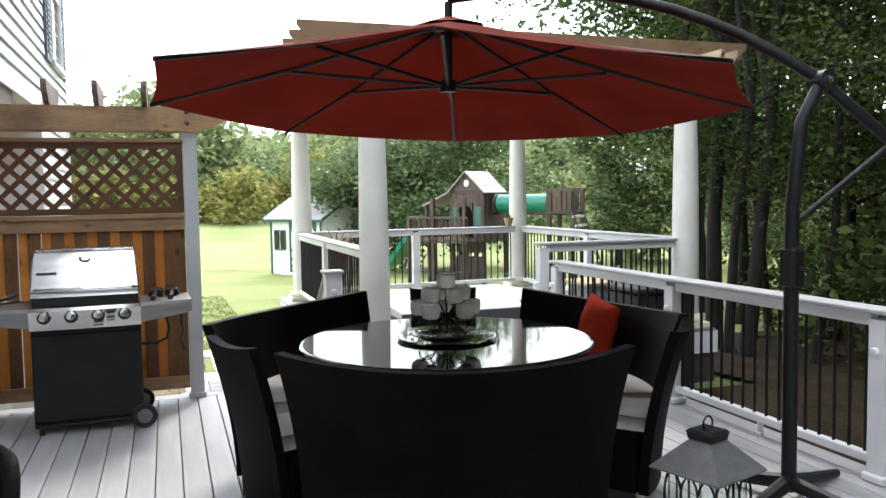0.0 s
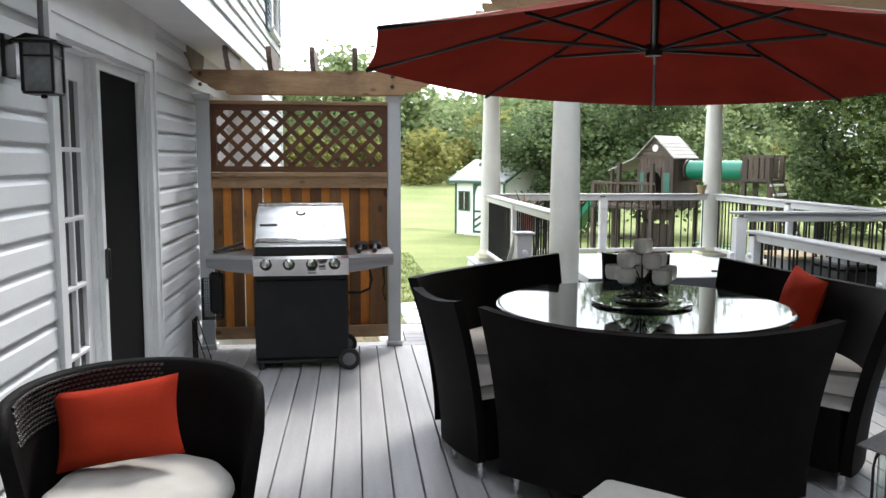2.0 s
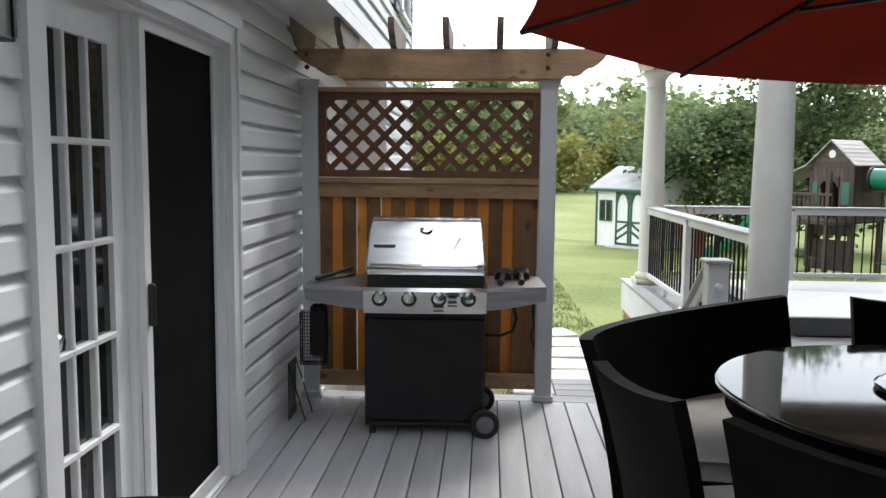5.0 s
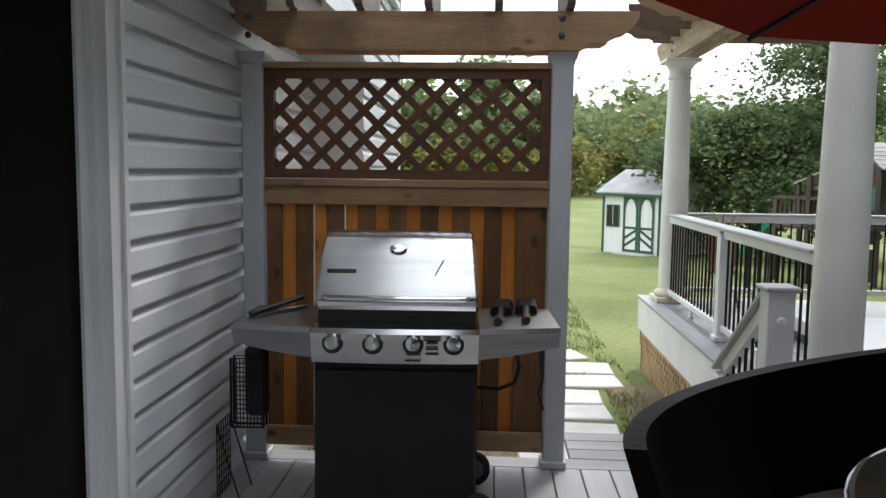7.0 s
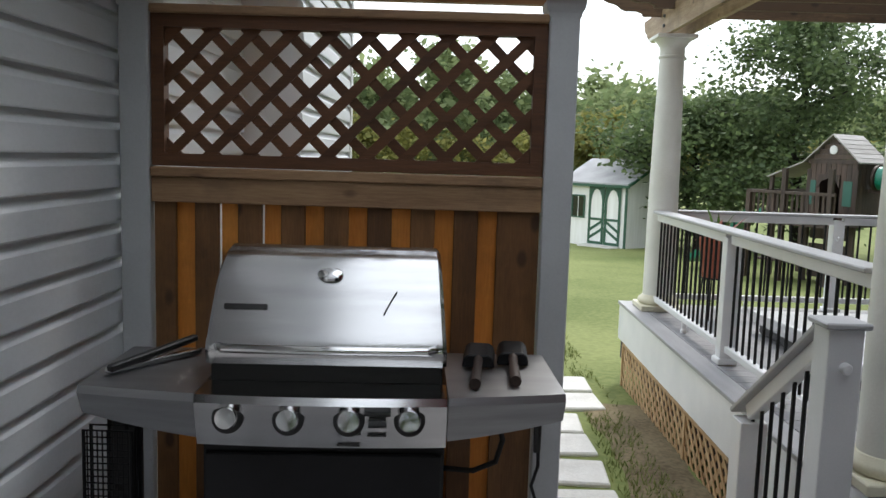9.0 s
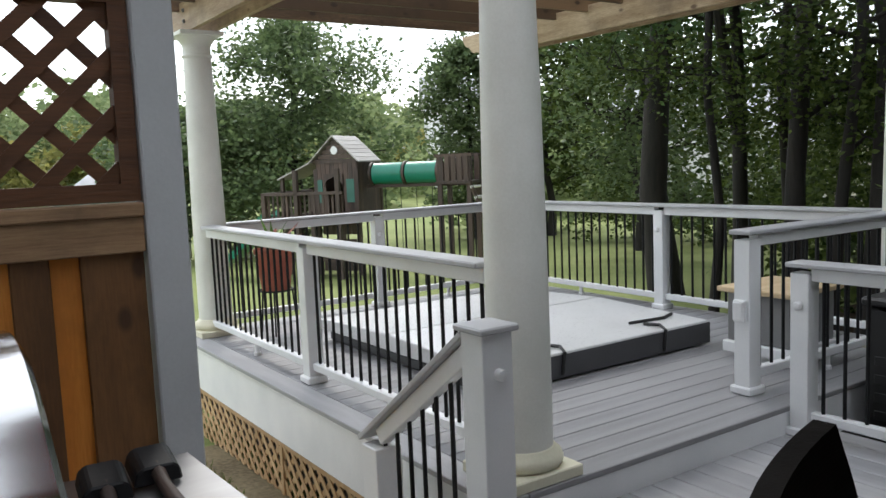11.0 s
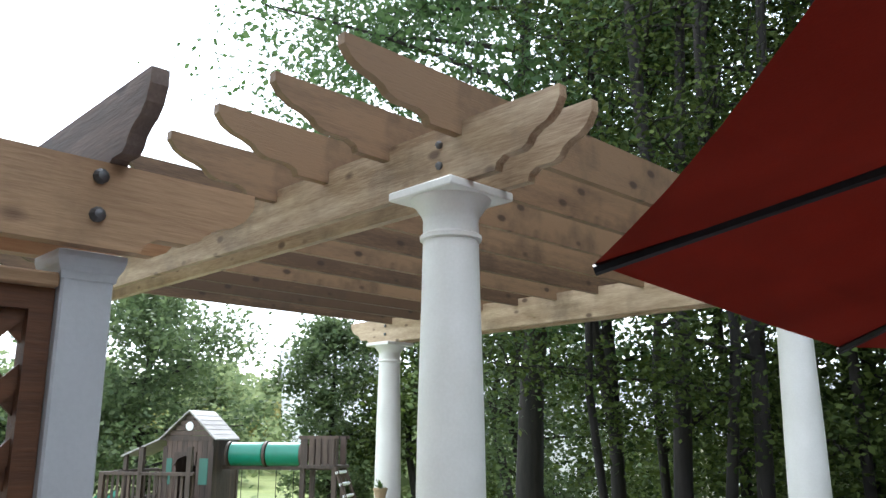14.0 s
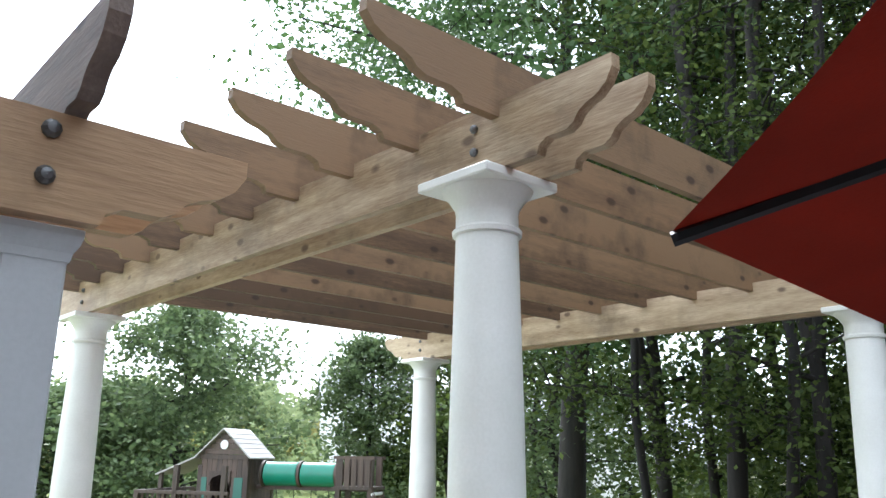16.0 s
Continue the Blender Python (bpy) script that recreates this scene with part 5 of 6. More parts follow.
def equipment_box():
    s = thing("equipment_box", "black plastic equipment box beside the railing", "equipment box", pose(5.7, 8.6, ground_height(5.7, 8.7)))
    part("body", boxed(-0.3, 0.3, -0.26, 0.26, 0.0, 1.12, 0.02), M_PLASTIC, s)
    part("lid", boxed(-0.32, 0.32, -0.28, 0.28, 1.122, 1.17, 0.015), M_PLASTIC, s)
    for k in range(6):
        part("louvre", boxed(-0.31, -0.301, -0.2, 0.2, 0.3 + 0.1 * k, 0.35 + 0.1 * k, 0.002), M_PLASTIC, s)


equipment_box()


def leaf_blade(length, width, droop, turn, lift, n=6):
    bm = bmesh.new()
    rows = []
    for i in range(n + 1):
        t = i / n
        w = width * (math.sin(math.pi * min(1, t * 0.9 + 0.1)) + 0.05) * 0.5 * (1 - 0.3 * t)
        if i == n:
            w = width * 0.02
        r = length * t * math.cos(lift) + 0.0
        z = length * t * math.sin(lift) - droop * t * t
        rows.append((bm.verts.new((r, -w, z)), bm.verts.new((r, 0, z - 0.2 * w)), bm.verts.new((r, w, z))))
    for a, b in zip(rows, rows[1:]):
        bm.faces.new((a[0], a[1], b[1], b[0]))
        bm.faces.new((a[1], a[2], b[2], b[1]))
    bmesh.ops.rotate(bm, verts=list(bm.verts), cent=(0, 0, 0), matrix=Matrix.Rotation(turn, 3, 'Z'))
    return bm


def spiky_pot():
    p = thing("potted_plant", "terracotta-red pot with a spiky reddish cordyline on a black stand", "potted plant", pose(3.6, 12.75, UP))
    part("pot", lathe([(0.11, 0.36), (0.115, 0.37), (0.155, 0.66), (0.165, 0.67), (0.165, 0.7), (0.15, 0.7), (0.145, 0.68)], 28), M_TERRA, p, "terracotta-red pot", smooth=True)
    part("soil", lathe([(0.148, 0.66), (0.148, 0.675), (0.02, 0.68)], 20), M_SOIL, p)
    part("stand_ring", tube([(0.14 * math.cos(k * 0.524), 0.14 * math.sin(k * 0.524), 0.36) for k in range(13)], 0.008, 6), M_BLACK, p)
    for k in range(3):
        a = k * 2.094
        part("stand_leg", tube([(0.14 * math.cos(a), 0.14 * math.sin(a), 0.36), (0.17 * math.cos(a), 0.17 * math.sin(a), 0.0)], 0.007, 6), M_BLACK, p)
    rng = random.Random(4)
    for k in range(26):
        lf = leaf_blade(rng.uniform(0.28, 0.42), 0.035, rng.uniform(0.02, 0.2), rng.uniform(0, 6.28), rng.uniform(0.5, 1.35))
        part("leaf", lf, M_CORDYLINE if k % 3 else M_SPIKE, p, m=Matrix.Translation((0, 0, 0.67)))


M_TERRA = material("terracotta", (0.28, 0.07, 0.04), (0.4, 0.12, 0.07), rough=0.7, scale=5, fine=50)
M_SOIL = plain("potting_soil", (0.05, 0.035, 0.025), rough=0.95)
M_CORDYLINE = leaf_material("red_cordyline_leaf", (0.25, 0.06, 0.05), (0.5, 0.3, 0.25))
M_SPIKE = leaf_material("green_blade_leaf", (0.06, 0.12, 0.03), (0.14, 0.22, 0.06))
spiky_pot()


def small_pot():
    p = thing("flower_pot", "small clay pot with a leafy green plant on the rail corner", "potted plant", pose(6.28, 13.21, UP + 0.911))
    part("pot", lathe([(0.045, 0), (0.065, 0.1), (0.072, 0.1), (0.072, 0.12), (0.06, 0.12)], 20), M_CLAYPALE, p, smooth=True)
    rng = random.Random(9)
    for k in range(22):
        part("leaf", leaf_blade(rng.uniform(0.08, 0.16), 0.03, rng.uniform(0.02, 0.1), rng.uniform(0, 6.28), rng.uniform(0.4, 1.3), 4), M_SPIKE, p, m=Matrix.Translation((0, 0, 0.11)))


M_CLAYPALE = plain("pale_clay", (0.4, 0.3, 0.16), rough=0.8)
small_pot()


def switch_box():
    s = thing("outlet_box", "white weatherproof outlet box on a railing post", "outlet box", pose(4.846, 9.24, 0.62))
    part("box", boxed(-0.03, 0.004, -0.035, 0.035, -0.06, 0.06, 0.006), M_WHITE, s)
    part("cover", boxed(-0.038, -0.031, -0.03, 0.03, -0.05, 0.05, 0.004), M_WHITE, s)


switch_box()

# ---- garden shed ----
def shed():
    s = thing("garden_shed", "white garden shed with dark green trim and chevron doors", "shed", pose(6.62, 30.3, ground_height(7, 30.5) - 0.05, 0, 0, -48) @ Matrix.Diagonal((1.2, 1.06, 1.07, 1)))
    W, D, H, R = 1.95, 2.6, 1.9, 0.6
    # local: front along -x from the corner, depth along +y
    part("wall_front", boxed(-W, 0, 0, 0.08, 0, H), M_SHEDWHITE, s)
    part("wall_back", boxed(-W, 0, D - 0.08, D, 0, H), M_SHEDWHITE, s)
    for x in (-W, -0.08):
        part("wall_end", prism([(0.08, 0), (D - 0.08, 0), (D - 0.08, H), (D / 2, H + R), (0.08, H)], 0.08, m=Matrix.Translation((x + 0.08, 0, 0)) @ ALONG_Y), M_SHEDWHITE, s)
    for side in (0, 1):
        y0, y1 = (-0.18, D / 2) if side == 0 else (D + 0.18, D / 2)
        z0 = H - 0.08
        z1 = H + R + 0.02
        bm = bmesh.new()
        v = [bm.verts.new(p) for p in ((-W - 0.15, y0, z0), (0.15, y0, z0), (0.15, y1, z1), (-W - 0.15, y1, z1))]
        w = [bm.verts.new(q.co + Vector((0, 0, 0.06))) for q in v]
        bm.faces.new(v)
        bm.faces.new(w[::-1])
        for i in range(4):
            bm.faces.new((v[i], v[(i + 1) % 4], w[(i + 1) % 4], w[i]))
        part("roof", bm, M_SHEDROOF, s, "pale grey shingled roof slope")
        part("eave_trim", boxed(-W - 0.15, 0.15, y0 - 0.01, y0 + 0.02, z0 - 0.06, z0 + 0.02), M_GREEN, s, "dark green trim")
    for x in (-W - 0.16, 0.13):
        for y0, z0, y1, z1 in ((-0.18, H - 0.1, D / 2, H + R - 0.02), (D + 0.18, H - 0.1, D / 2, H + R - 0.02)):
            part("barge_board", tube([(x + 0.01, y0, z0 + 0.04), (x + 0.01, y1, z1 + 0.04)], 0.055, 4), M_GREEN, s)
    for x in (-W, -0.07):
        part("corner_trim", boxed(x, x + 0.07, -0.02, 0.0, 0, H - 0.1), M_GREEN, s, "dark green trim")
    # double doors
    for k, x0 in enumerate((-1.2, -0.68)):
        d = part("door", boxed(x0, x0 + 0.5, -0.03, -0.002, 0.08, H - 0.12), M_SHEDWHITE, s, "white door leaf with green frame")
        for a, b, c, e in ((x0, x0 + 0.07, 0.08, H - 0.12), (x0 + 0.43, x0 + 0.5, 0.08, H - 0.12), (x0 + 0.07, x0 + 0.43, 0.08, 0.16), (x0 + 0.07, x0 + 0.43, 0.78, 0.85), (x0 + 0.07, x0 + 0.43, H - 0.2, H - 0.12)):
            part("door_trim", boxed(a, b, -0.045, -0.031, c, e), M_GREEN, d)
        sg = 1 if k == 0 else -1
        for z in (0.22, 0.45):
            xa, xb = (x0 + 0.07, x0 + 0.43) if k == 0 else (x0 + 0.43, x0 + 0.07)
            part("chevron", prism([(xa, z), (xb, z + 0.25), (xb, z + 0.34), (xa, z + 0.09)], 0.012, m=Matrix.Translation((0, -0.044, 0))), M_GREEN, d)
        for side in (0, 1):
            cx = x0 + 0.25
            pts = [(0.18, 1.35), (0.18, H - 0.2), (0.0, H - 0.2), (0.09, H - 0.26), (0.15, 1.5)]
            part("arch_spandrel", prism([(cx + (p if side else -p), q) for p, q in pts], 0.012, m=Matrix.Translation((0, -0.044, 0))), M_GREEN, d)
    w = part("window", boxed(-1.75, -1.38, -0.02, -0.002, 0.85, 1.45), M_DARKGLASS, s, "dark window")
    for a, b, c, e in ((-1.79, -1.75, 0.81, 1.49), (-1.38, -1.34, 0.81, 1.49), (-1.75, -1.38, 1.45, 1.49), (-1.75, -1.38, 0.81, 0.85), (-1.57, -1.555, 0.85, 1.45)):
        part("window_frame", boxed(a, b, -0.035, -0.021 if a != -1.57 else -0.022, c, e), M_WHITE if a == -1.57 else M_GREEN, w)
    part("ramp", boxed(-1.2, -0.15, -0.5, -0.03, 0.0, 0.07), M_SLAB, s)
    part("gable_vent", boxed(0.0, 0.02, D / 2 - 0.15, D / 2 + 0.15, H + 0.1, H + 0.3), M_TRIM, s)


M_SHEDWHITE = material("shed_white_paint", (0.68, 0.68, 0.66), (0.78, 0.78, 0.77), rough=0.6, scale=2, fine=40, stretch=(6, 6, 0.5))
M_SHEDROOF = material("pale_shingles", (0.3, 0.3, 0.31), (0.42, 0.42, 0.43), rough=0.9, scale=2, fine=25)
M_GREEN = plain("dark_green_paint", (0.015, 0.075, 0.04), rough=0.5)
shed()


# ---- climbing frame ----
whole_part = part


def playset():
    G = -1.055
    p = thing("playset", "weathered wooden climbing frame with playhouse and green tunnel", "playset", pose(9.37, 23.07, 0.12 + G * 1.048, 0, 0, -55.5) @ Matrix.Diagonal((0.96, 0.96, 1.048, 1)))
    centre = Matrix.Translation((-7.97, -20.3, 0))
    def part(name, bm, mat, parent, label="", smooth=False):
        bm.transform(centre)
        return whole_part(name, bm, mat, parent, label, smooth=smooth)
    def b(name, x0, x1, y0, y1, z0, z1, m=None, label="", bev=0.0):
        return part(name, boxed(x0, x1, y0, y1, z0 - G, z1 - G, bev), m or M_PLAYWOOD, p, label)
    F = 0.19
    # posts
    for x in (6.55, 7.42, 8.5):
        for y in (19.35, 20.3, 21.5):
            b("post", x - 0.05, x + 0.05, y - 0.05, y + 0.05, G, F + (0.6 if x < 7 else 1.08))
    b("deck_floor", 6.5, 8.6, 19.3, 21.55, F - 0.06, F)
    for k in range(8):
        b("skirt_board", 7.5 + 0.13 * k, 7.62 + 0.13 * k, 20.34, 20.36, F - 0.35, F + 0.0 - 0.06)
    # railing in front
    for x0, x1, y0, y1 in ((6.5, 8.62, 19.3, 19.38), (6.5, 6.58, 19.4, 21.5)):
        b("rail", x0, x1, y0, y1, F + 0.56, F + 0.62)
        b("rail", x0, x1, y0, y1, F + 0.02, F + 0.08)
    for k in range(17):
        x = 6.62 + 0.12 * k
        b("picket", x, x + 0.055, 19.385, 19.4, F + 0.04, F + 0.57)
    # house walls
    for k in range(9):
        x = 7.46 + 0.118 * k
        if 7.62 < x < 8.12:
            b("wall_board", x, x + 0.112, 20.26, 20.29, F + 0.9, F + 1.22)
        else:
            b("wall_board", x, x + 0.112, 20.26, 20.29, F, F + 1.22)
    arch = prism([(7.66, F + 0.7), (7.66, F + 0.97), (8.16, F + 0.97), (8.16, F + 0.7), (8.08, F + 0.84), (7.91, F + 0.9), (7.74, F + 0.84)], 0.03, m=Matrix.Translation((0, 20.22, -G)))
    part("door_arch", arch, M_PLAYWOOD, p)
    for k in range(10):
        y = 20.3 + 0.12 * k
        b("wall_board", 8.5, 8.53, y, y + 0.114, F, F + 1.22)
        b("wall_board", 7.42, 7.45, y, y + 0.114, F, F + 1.22)
    b("wall_back", 7.45, 8.5, 21.46, 21.49, F, F + 1.22)
    for x0, x1 in ((7.47, 7.6), (8.24, 8.44)):
        b("shutter_panel", x0, x1, 20.245, 20.258, F + 0.35, F + 0.85, M_PLAYGREEN, "green panel")
    # gable and roof
    AX, AZ, EX, EZ = 7.97, 1.95, 0.64, 1.4
    for k in range(6):
        z0 = EZ - 0.02 + 0.1 * k
        hw = EX * (AZ - z0 - 0.08) / (AZ - EZ)
        b("gable_board", AX - hw, AX + hw, 20.24, 20.26, z0, z0 + 0.094)
    part("gable_disc", lathe([(0.09, 0), (0.09, 0.02), (0.05, 0.025)], 18, m=pose(AX, 20.235, 1.66 - G, 90, 0, 0)), M_WHITE, p, "pale oval plaque", smooth=True)
    for sgn in (1, -1):
        n = 6
        for i in range(n):
            t0, t1 = i / n, (i + 1) / n + 0.04
            xa, za = AX + sgn * EX * t0, AZ - (AZ - EZ) * t0
            xb, zb = AX + sgn * EX * t1, AZ - (AZ - EZ) * t1
            bm = bmesh.new()
            up = 0.03
            vs = [(xa, 20.14, za), (xb, 20.14, zb + 0.012), (xb, 21.35, zb + 0.012), (xa, 21.35, za)]
            v = [bm.verts.new((q[0], q[1], q[2] - G)) for q in vs]
            w = [bm.verts.new((q[0], q[1], q[2] - G + up)) for q in vs]
            bm.faces.new(v)
            bm.faces.new(w[::-1])
            for j in range(4):
                bm.faces.new((v[j], v[(j + 1) % 4], w[(j + 1) % 4], w[j]))
            part("roof_board", bm, M_PLAYROOF, p, "grey weathered roof board")
    # awning at the side
    bm = bmesh.new()
    v = [bm.verts.new((x, y, z - G)) for x, y, z in ((7.36, 20.1, 1.4), (6.45, 20.1, 1.06), (6.45, 21.3, 1.06), (7.36, 21.3, 1.4))]
    w = [bm.verts.new(q.co + Vector((0, 0, 0.03))) for q in v]
    bm.faces.new(v)
    bm.faces.new(w[::-1])
    for j in range(4):
        bm.faces.new((v[j], v[(j + 1) % 4], w[(j + 1) % 4], w[j]))
    part("awning", bm, M_PLAYROOF, p)
    b("post", 6.5, 6.58, 20.15, 20.23, F, 1.15)
    # tunnel
    for x0, x1 in ((8.75, 9.52), (9.6, 10.38)):
        part("tunnel_section", lathe([(0.215, 0), (0.235, 0.02), (0.23, 0.05), (0.23, x1 - x0 - 0.05), (0.235, x1 - x0 - 0.02), (0.215, x1 - x0)], 28, m=pose(x0, 20.75, 1.12 - G, 0, 90, 0)), M_TUNNEL, p, "green plastic tunnel", smooth=True)
    for x in (8.68, 9.53, 10.38):
        part("tunnel_ring", lathe([(0.225, 0), (0.255, 0.0), (0.255, 0.06), (0.225, 0.06)], 28, m=pose(x, 20.75, 1.12 - G, 0, 90, 0)), M_PLAYWOOD, p, smooth=True)
    b("tunnel_beam", 8.5, 11.2, 20.72, 20.78, 0.82, 0.9)
    # second tower
    for x in (10.5, 11.2):
        for y in (20.5, 21.1):
            b("post", x - 0.05, x + 0.05, y - 0.05, y + 0.05, G, 1.46)
    b("deck_floor", 10.42, 11.3, 20.4, 21.2, 0.86, 0.92)
    for y in (20.42, 21.14):
        b("rail", 10.4, 11.3, y, y + 0.06, 1.42, 1.48)
        for k in range(5):
            b("picket", 10.5 + 0.15 * k, 10.61 + 0.15 * k, y, y + 0.02, 0.92, 1.42)
    # ladder with pale rungs
    for y in (20.4, 21.0):
        part("ladder_rail", tube([(11.25, y, 0.9 - G), (12.05, y, 0.0)], 0.045, 6), M_PLAYWOOD, p)
    for k in range(9):
        t = (k + 0.5) / 9
        part("rung", tube([(11.25 + 0.8 * t, 20.36, (0.9 - G) * (1 - t)), (11.25 + 0.8 * t, 21.04, (0.9 - G) * (1 - t))], 0.032, 8), M_WHITE, p, "pale rung")
    # slide
    bm = bmesh.new()
    rows = []
    for i in range(15):
        t = i / 14
        x = 6.5 - 1.7 * t
        z = (F - G) * (1 - t) ** 1.25 + 0.12 + 0.05 * math.sin(t * 9)
        rows.append([bm.verts.new((x, 19.75 + dy, z + dz)) for dy, dz in ((-0.28, 0.14), (-0.24, 0.14), (-0.22, 0), (0.22, 0), (0.24, 0.14), (0.28, 0.14), (0.25, -0.03), (-0.25, -0.03))])
    for a, c in zip(rows, rows[1:]):
        for k in range(8):
            bm.faces.new((a[k], a[(k + 1) % 8], c[(k + 1) % 8], c[k]))
    bm.faces.new(rows[0])
    bm.faces.new(rows[-1][::-1])
    part("slide", bm, M_TUNNEL, p, "green plastic slide", smooth=True)
    # swings under the tunnel beam
    for x in (9.2, 10.0):
        for dx in (-0.2, 0.2):
            part("swing_chain", tube([(x + dx, 20.75, 0.84 - G), (x + dx, 20.75, 0.35)], 0.008, 5), M_BLACK, p)
        part("swing_seat", boxed(x - 0.23, x + 0.23, 20.65, 20.85, 0.32, 0.35, 0.01), M_TUNNEL, p)
    # table below the deck
    b("lower_panel", 7.5, 8.4, 20.32, 20.34, G + 0.1, F - 0.45)
    b("bench_board", 6.7, 8.4, 19.5, 19.75, G + 0.4, G + 0.44)


M_PLAYWOOD = wood("weathered_play_timber", (0.032, 0.021, 0.016), (0.1, 0.064, 0.048), "z", knots=False)
M_PLAYROOF = wood("grey_roof_board", (0.3, 0.28, 0.26), (0.46, 0.44, 0.42), "y", knots=False)
M_PLAYGREEN = plain("faded_green_paint", (0.05, 0.16, 0.12), rough=0.6)
M_TUNNEL = plain("green_plastic", (0.01, 0.2, 0.13), rough=0.35)
playset()


# ---- neighbouring houses, far off ----
def far_house(x, y, w, d, h, turn, colour, label):
    g = ground_height(x, y) - 0.3
    s = thing("house", label, "house", pose(x, y, g, 0, 0, turn))
    part("wall", boxed(-w / 2, w / 2, -d / 2, d / 2, 0, h), colour, s)
    for sg in (1, -1):
        bm = bmesh.new()
        v = [bm.verts.new(q) for q in ((-w / 2 - 0.4, sg * (d / 2 + 0.4), h - 0.2), (w / 2 + 0.4, sg * (d / 2 + 0.4), h - 0.2), (w / 2 + 0.4, 0, h + d * 0.35), (-w / 2 - 0.4, 0, h + d * 0.35))]
        q = [bm.verts.new(k.co + Vector((0, 0, 0.2))) for k in v]
        bm.faces.new(v)
        bm.faces.new(q[::-1])
        for i in range(4):
            bm.faces.new((v[i], v[(i + 1) % 4], q[(i + 1) % 4], q[i]))
        part("roof", bm, M_SHEDROOF, s)
    for sg in (1, -1):
        part("gable", prism([(-d / 2, h), (d / 2, h), (0, h + d * 0.35)], 0.2, m=Matrix.Translation((sg * (w / 2 - 0.1) + 0.1, 0, 0)) @ ALONG_Y), colour, s)
    for fl in range(int(h // 2.7)):
        for k in range(int(w // 2.4)):
            wx = -w / 2 + 1.3 + 2.4 * k
            win = part("window", boxed(wx - 0.45, wx + 0.45, -d / 2 - 0.06, -d / 2 - 0.02, 0.9 + 2.7 * fl, 2.2 + 2.7 * fl), M_DARKGLASS, s)
            for a in (wx - 0.55, wx + 0.45):
                part("window_frame", boxed(a, a + 0.1, -d / 2 - 0.08, -d / 2 - 0.01, 0.8 + 2.7 * fl, 2.3 + 2.7 * fl), M_WHITE, win)


M_FARWALL = plain("far_white_siding", (0.72, 0.72, 0.72), rough=0.6)
M_FARTAN = plain("far_cream_siding", (0.62, 0.56, 0.45), rough=0.6)
far_house(40, 60, 7, 6, 7.2, -30, M_FARWALL, "white two-storey house far behind the trees")
far_house(40, 36, 11, 8, 4.6, -55, M_FARWALL, "white house half hidden by the woods")
far_house(36, 24, 9, 7, 3.2, -62, M_FARTAN, "cream-coloured house half hidden by the woods")

# ---- trees ----
def leaf_mesh(name, centres, size, mat, seed, flat=0.5):
    """Many small folded leaves, one quad each, about the given centres."""
    rs = np.random.RandomState(seed)
    n = len(centres)
    a = rs.normal(size=(n, 3))
    a[:, 2] *= flat
    a /= np.linalg.norm(a, axis=1)[:, None]
    b = rs.normal(size=(n, 3))
    b -= a * np.sum(a * b, axis=1)[:, None]
    b /= np.linalg.norm(b, axis=1)[:, None]
    s = size * rs.uniform(0.6, 1.3, n)[:, None]
    v = np.stack([centres - a * s * 0.5, centres + b * s * 0.3 , centres + a * s * 0.5, centres - b * s * 0.3], axis=1).reshape(-1, 3)
    me = bpy.data.meshes.new(name)
    me.vertices.add(4 * n)
    me.vertices.foreach_set("co", v.astype(np.float32).ravel())
    me.loops.add(4 * n)
    me.loops.foreach_set("vertex_index", np.arange(4 * n, dtype=np.int32))
    me.polygons.add(n)
    me.polygons.foreach_set("loop_start", np.arange(0, 4 * n, 4, dtype=np.int32))
    me.materials.append(mat)
    me.update(calc_edges=True)
    me.validate()
    return me


def bent(p, q, bend, rng, n=5):
    p, q = Vector(p), Vector(q)
    side = Vector((rng.uniform(-1, 1), rng.uniform(-1, 1), rng.uniform(-0.3, 0.6))) * bend
    return [p.lerp(q, i / n) + side * math.sin(math.pi * i / n) for i in range(n + 1)]


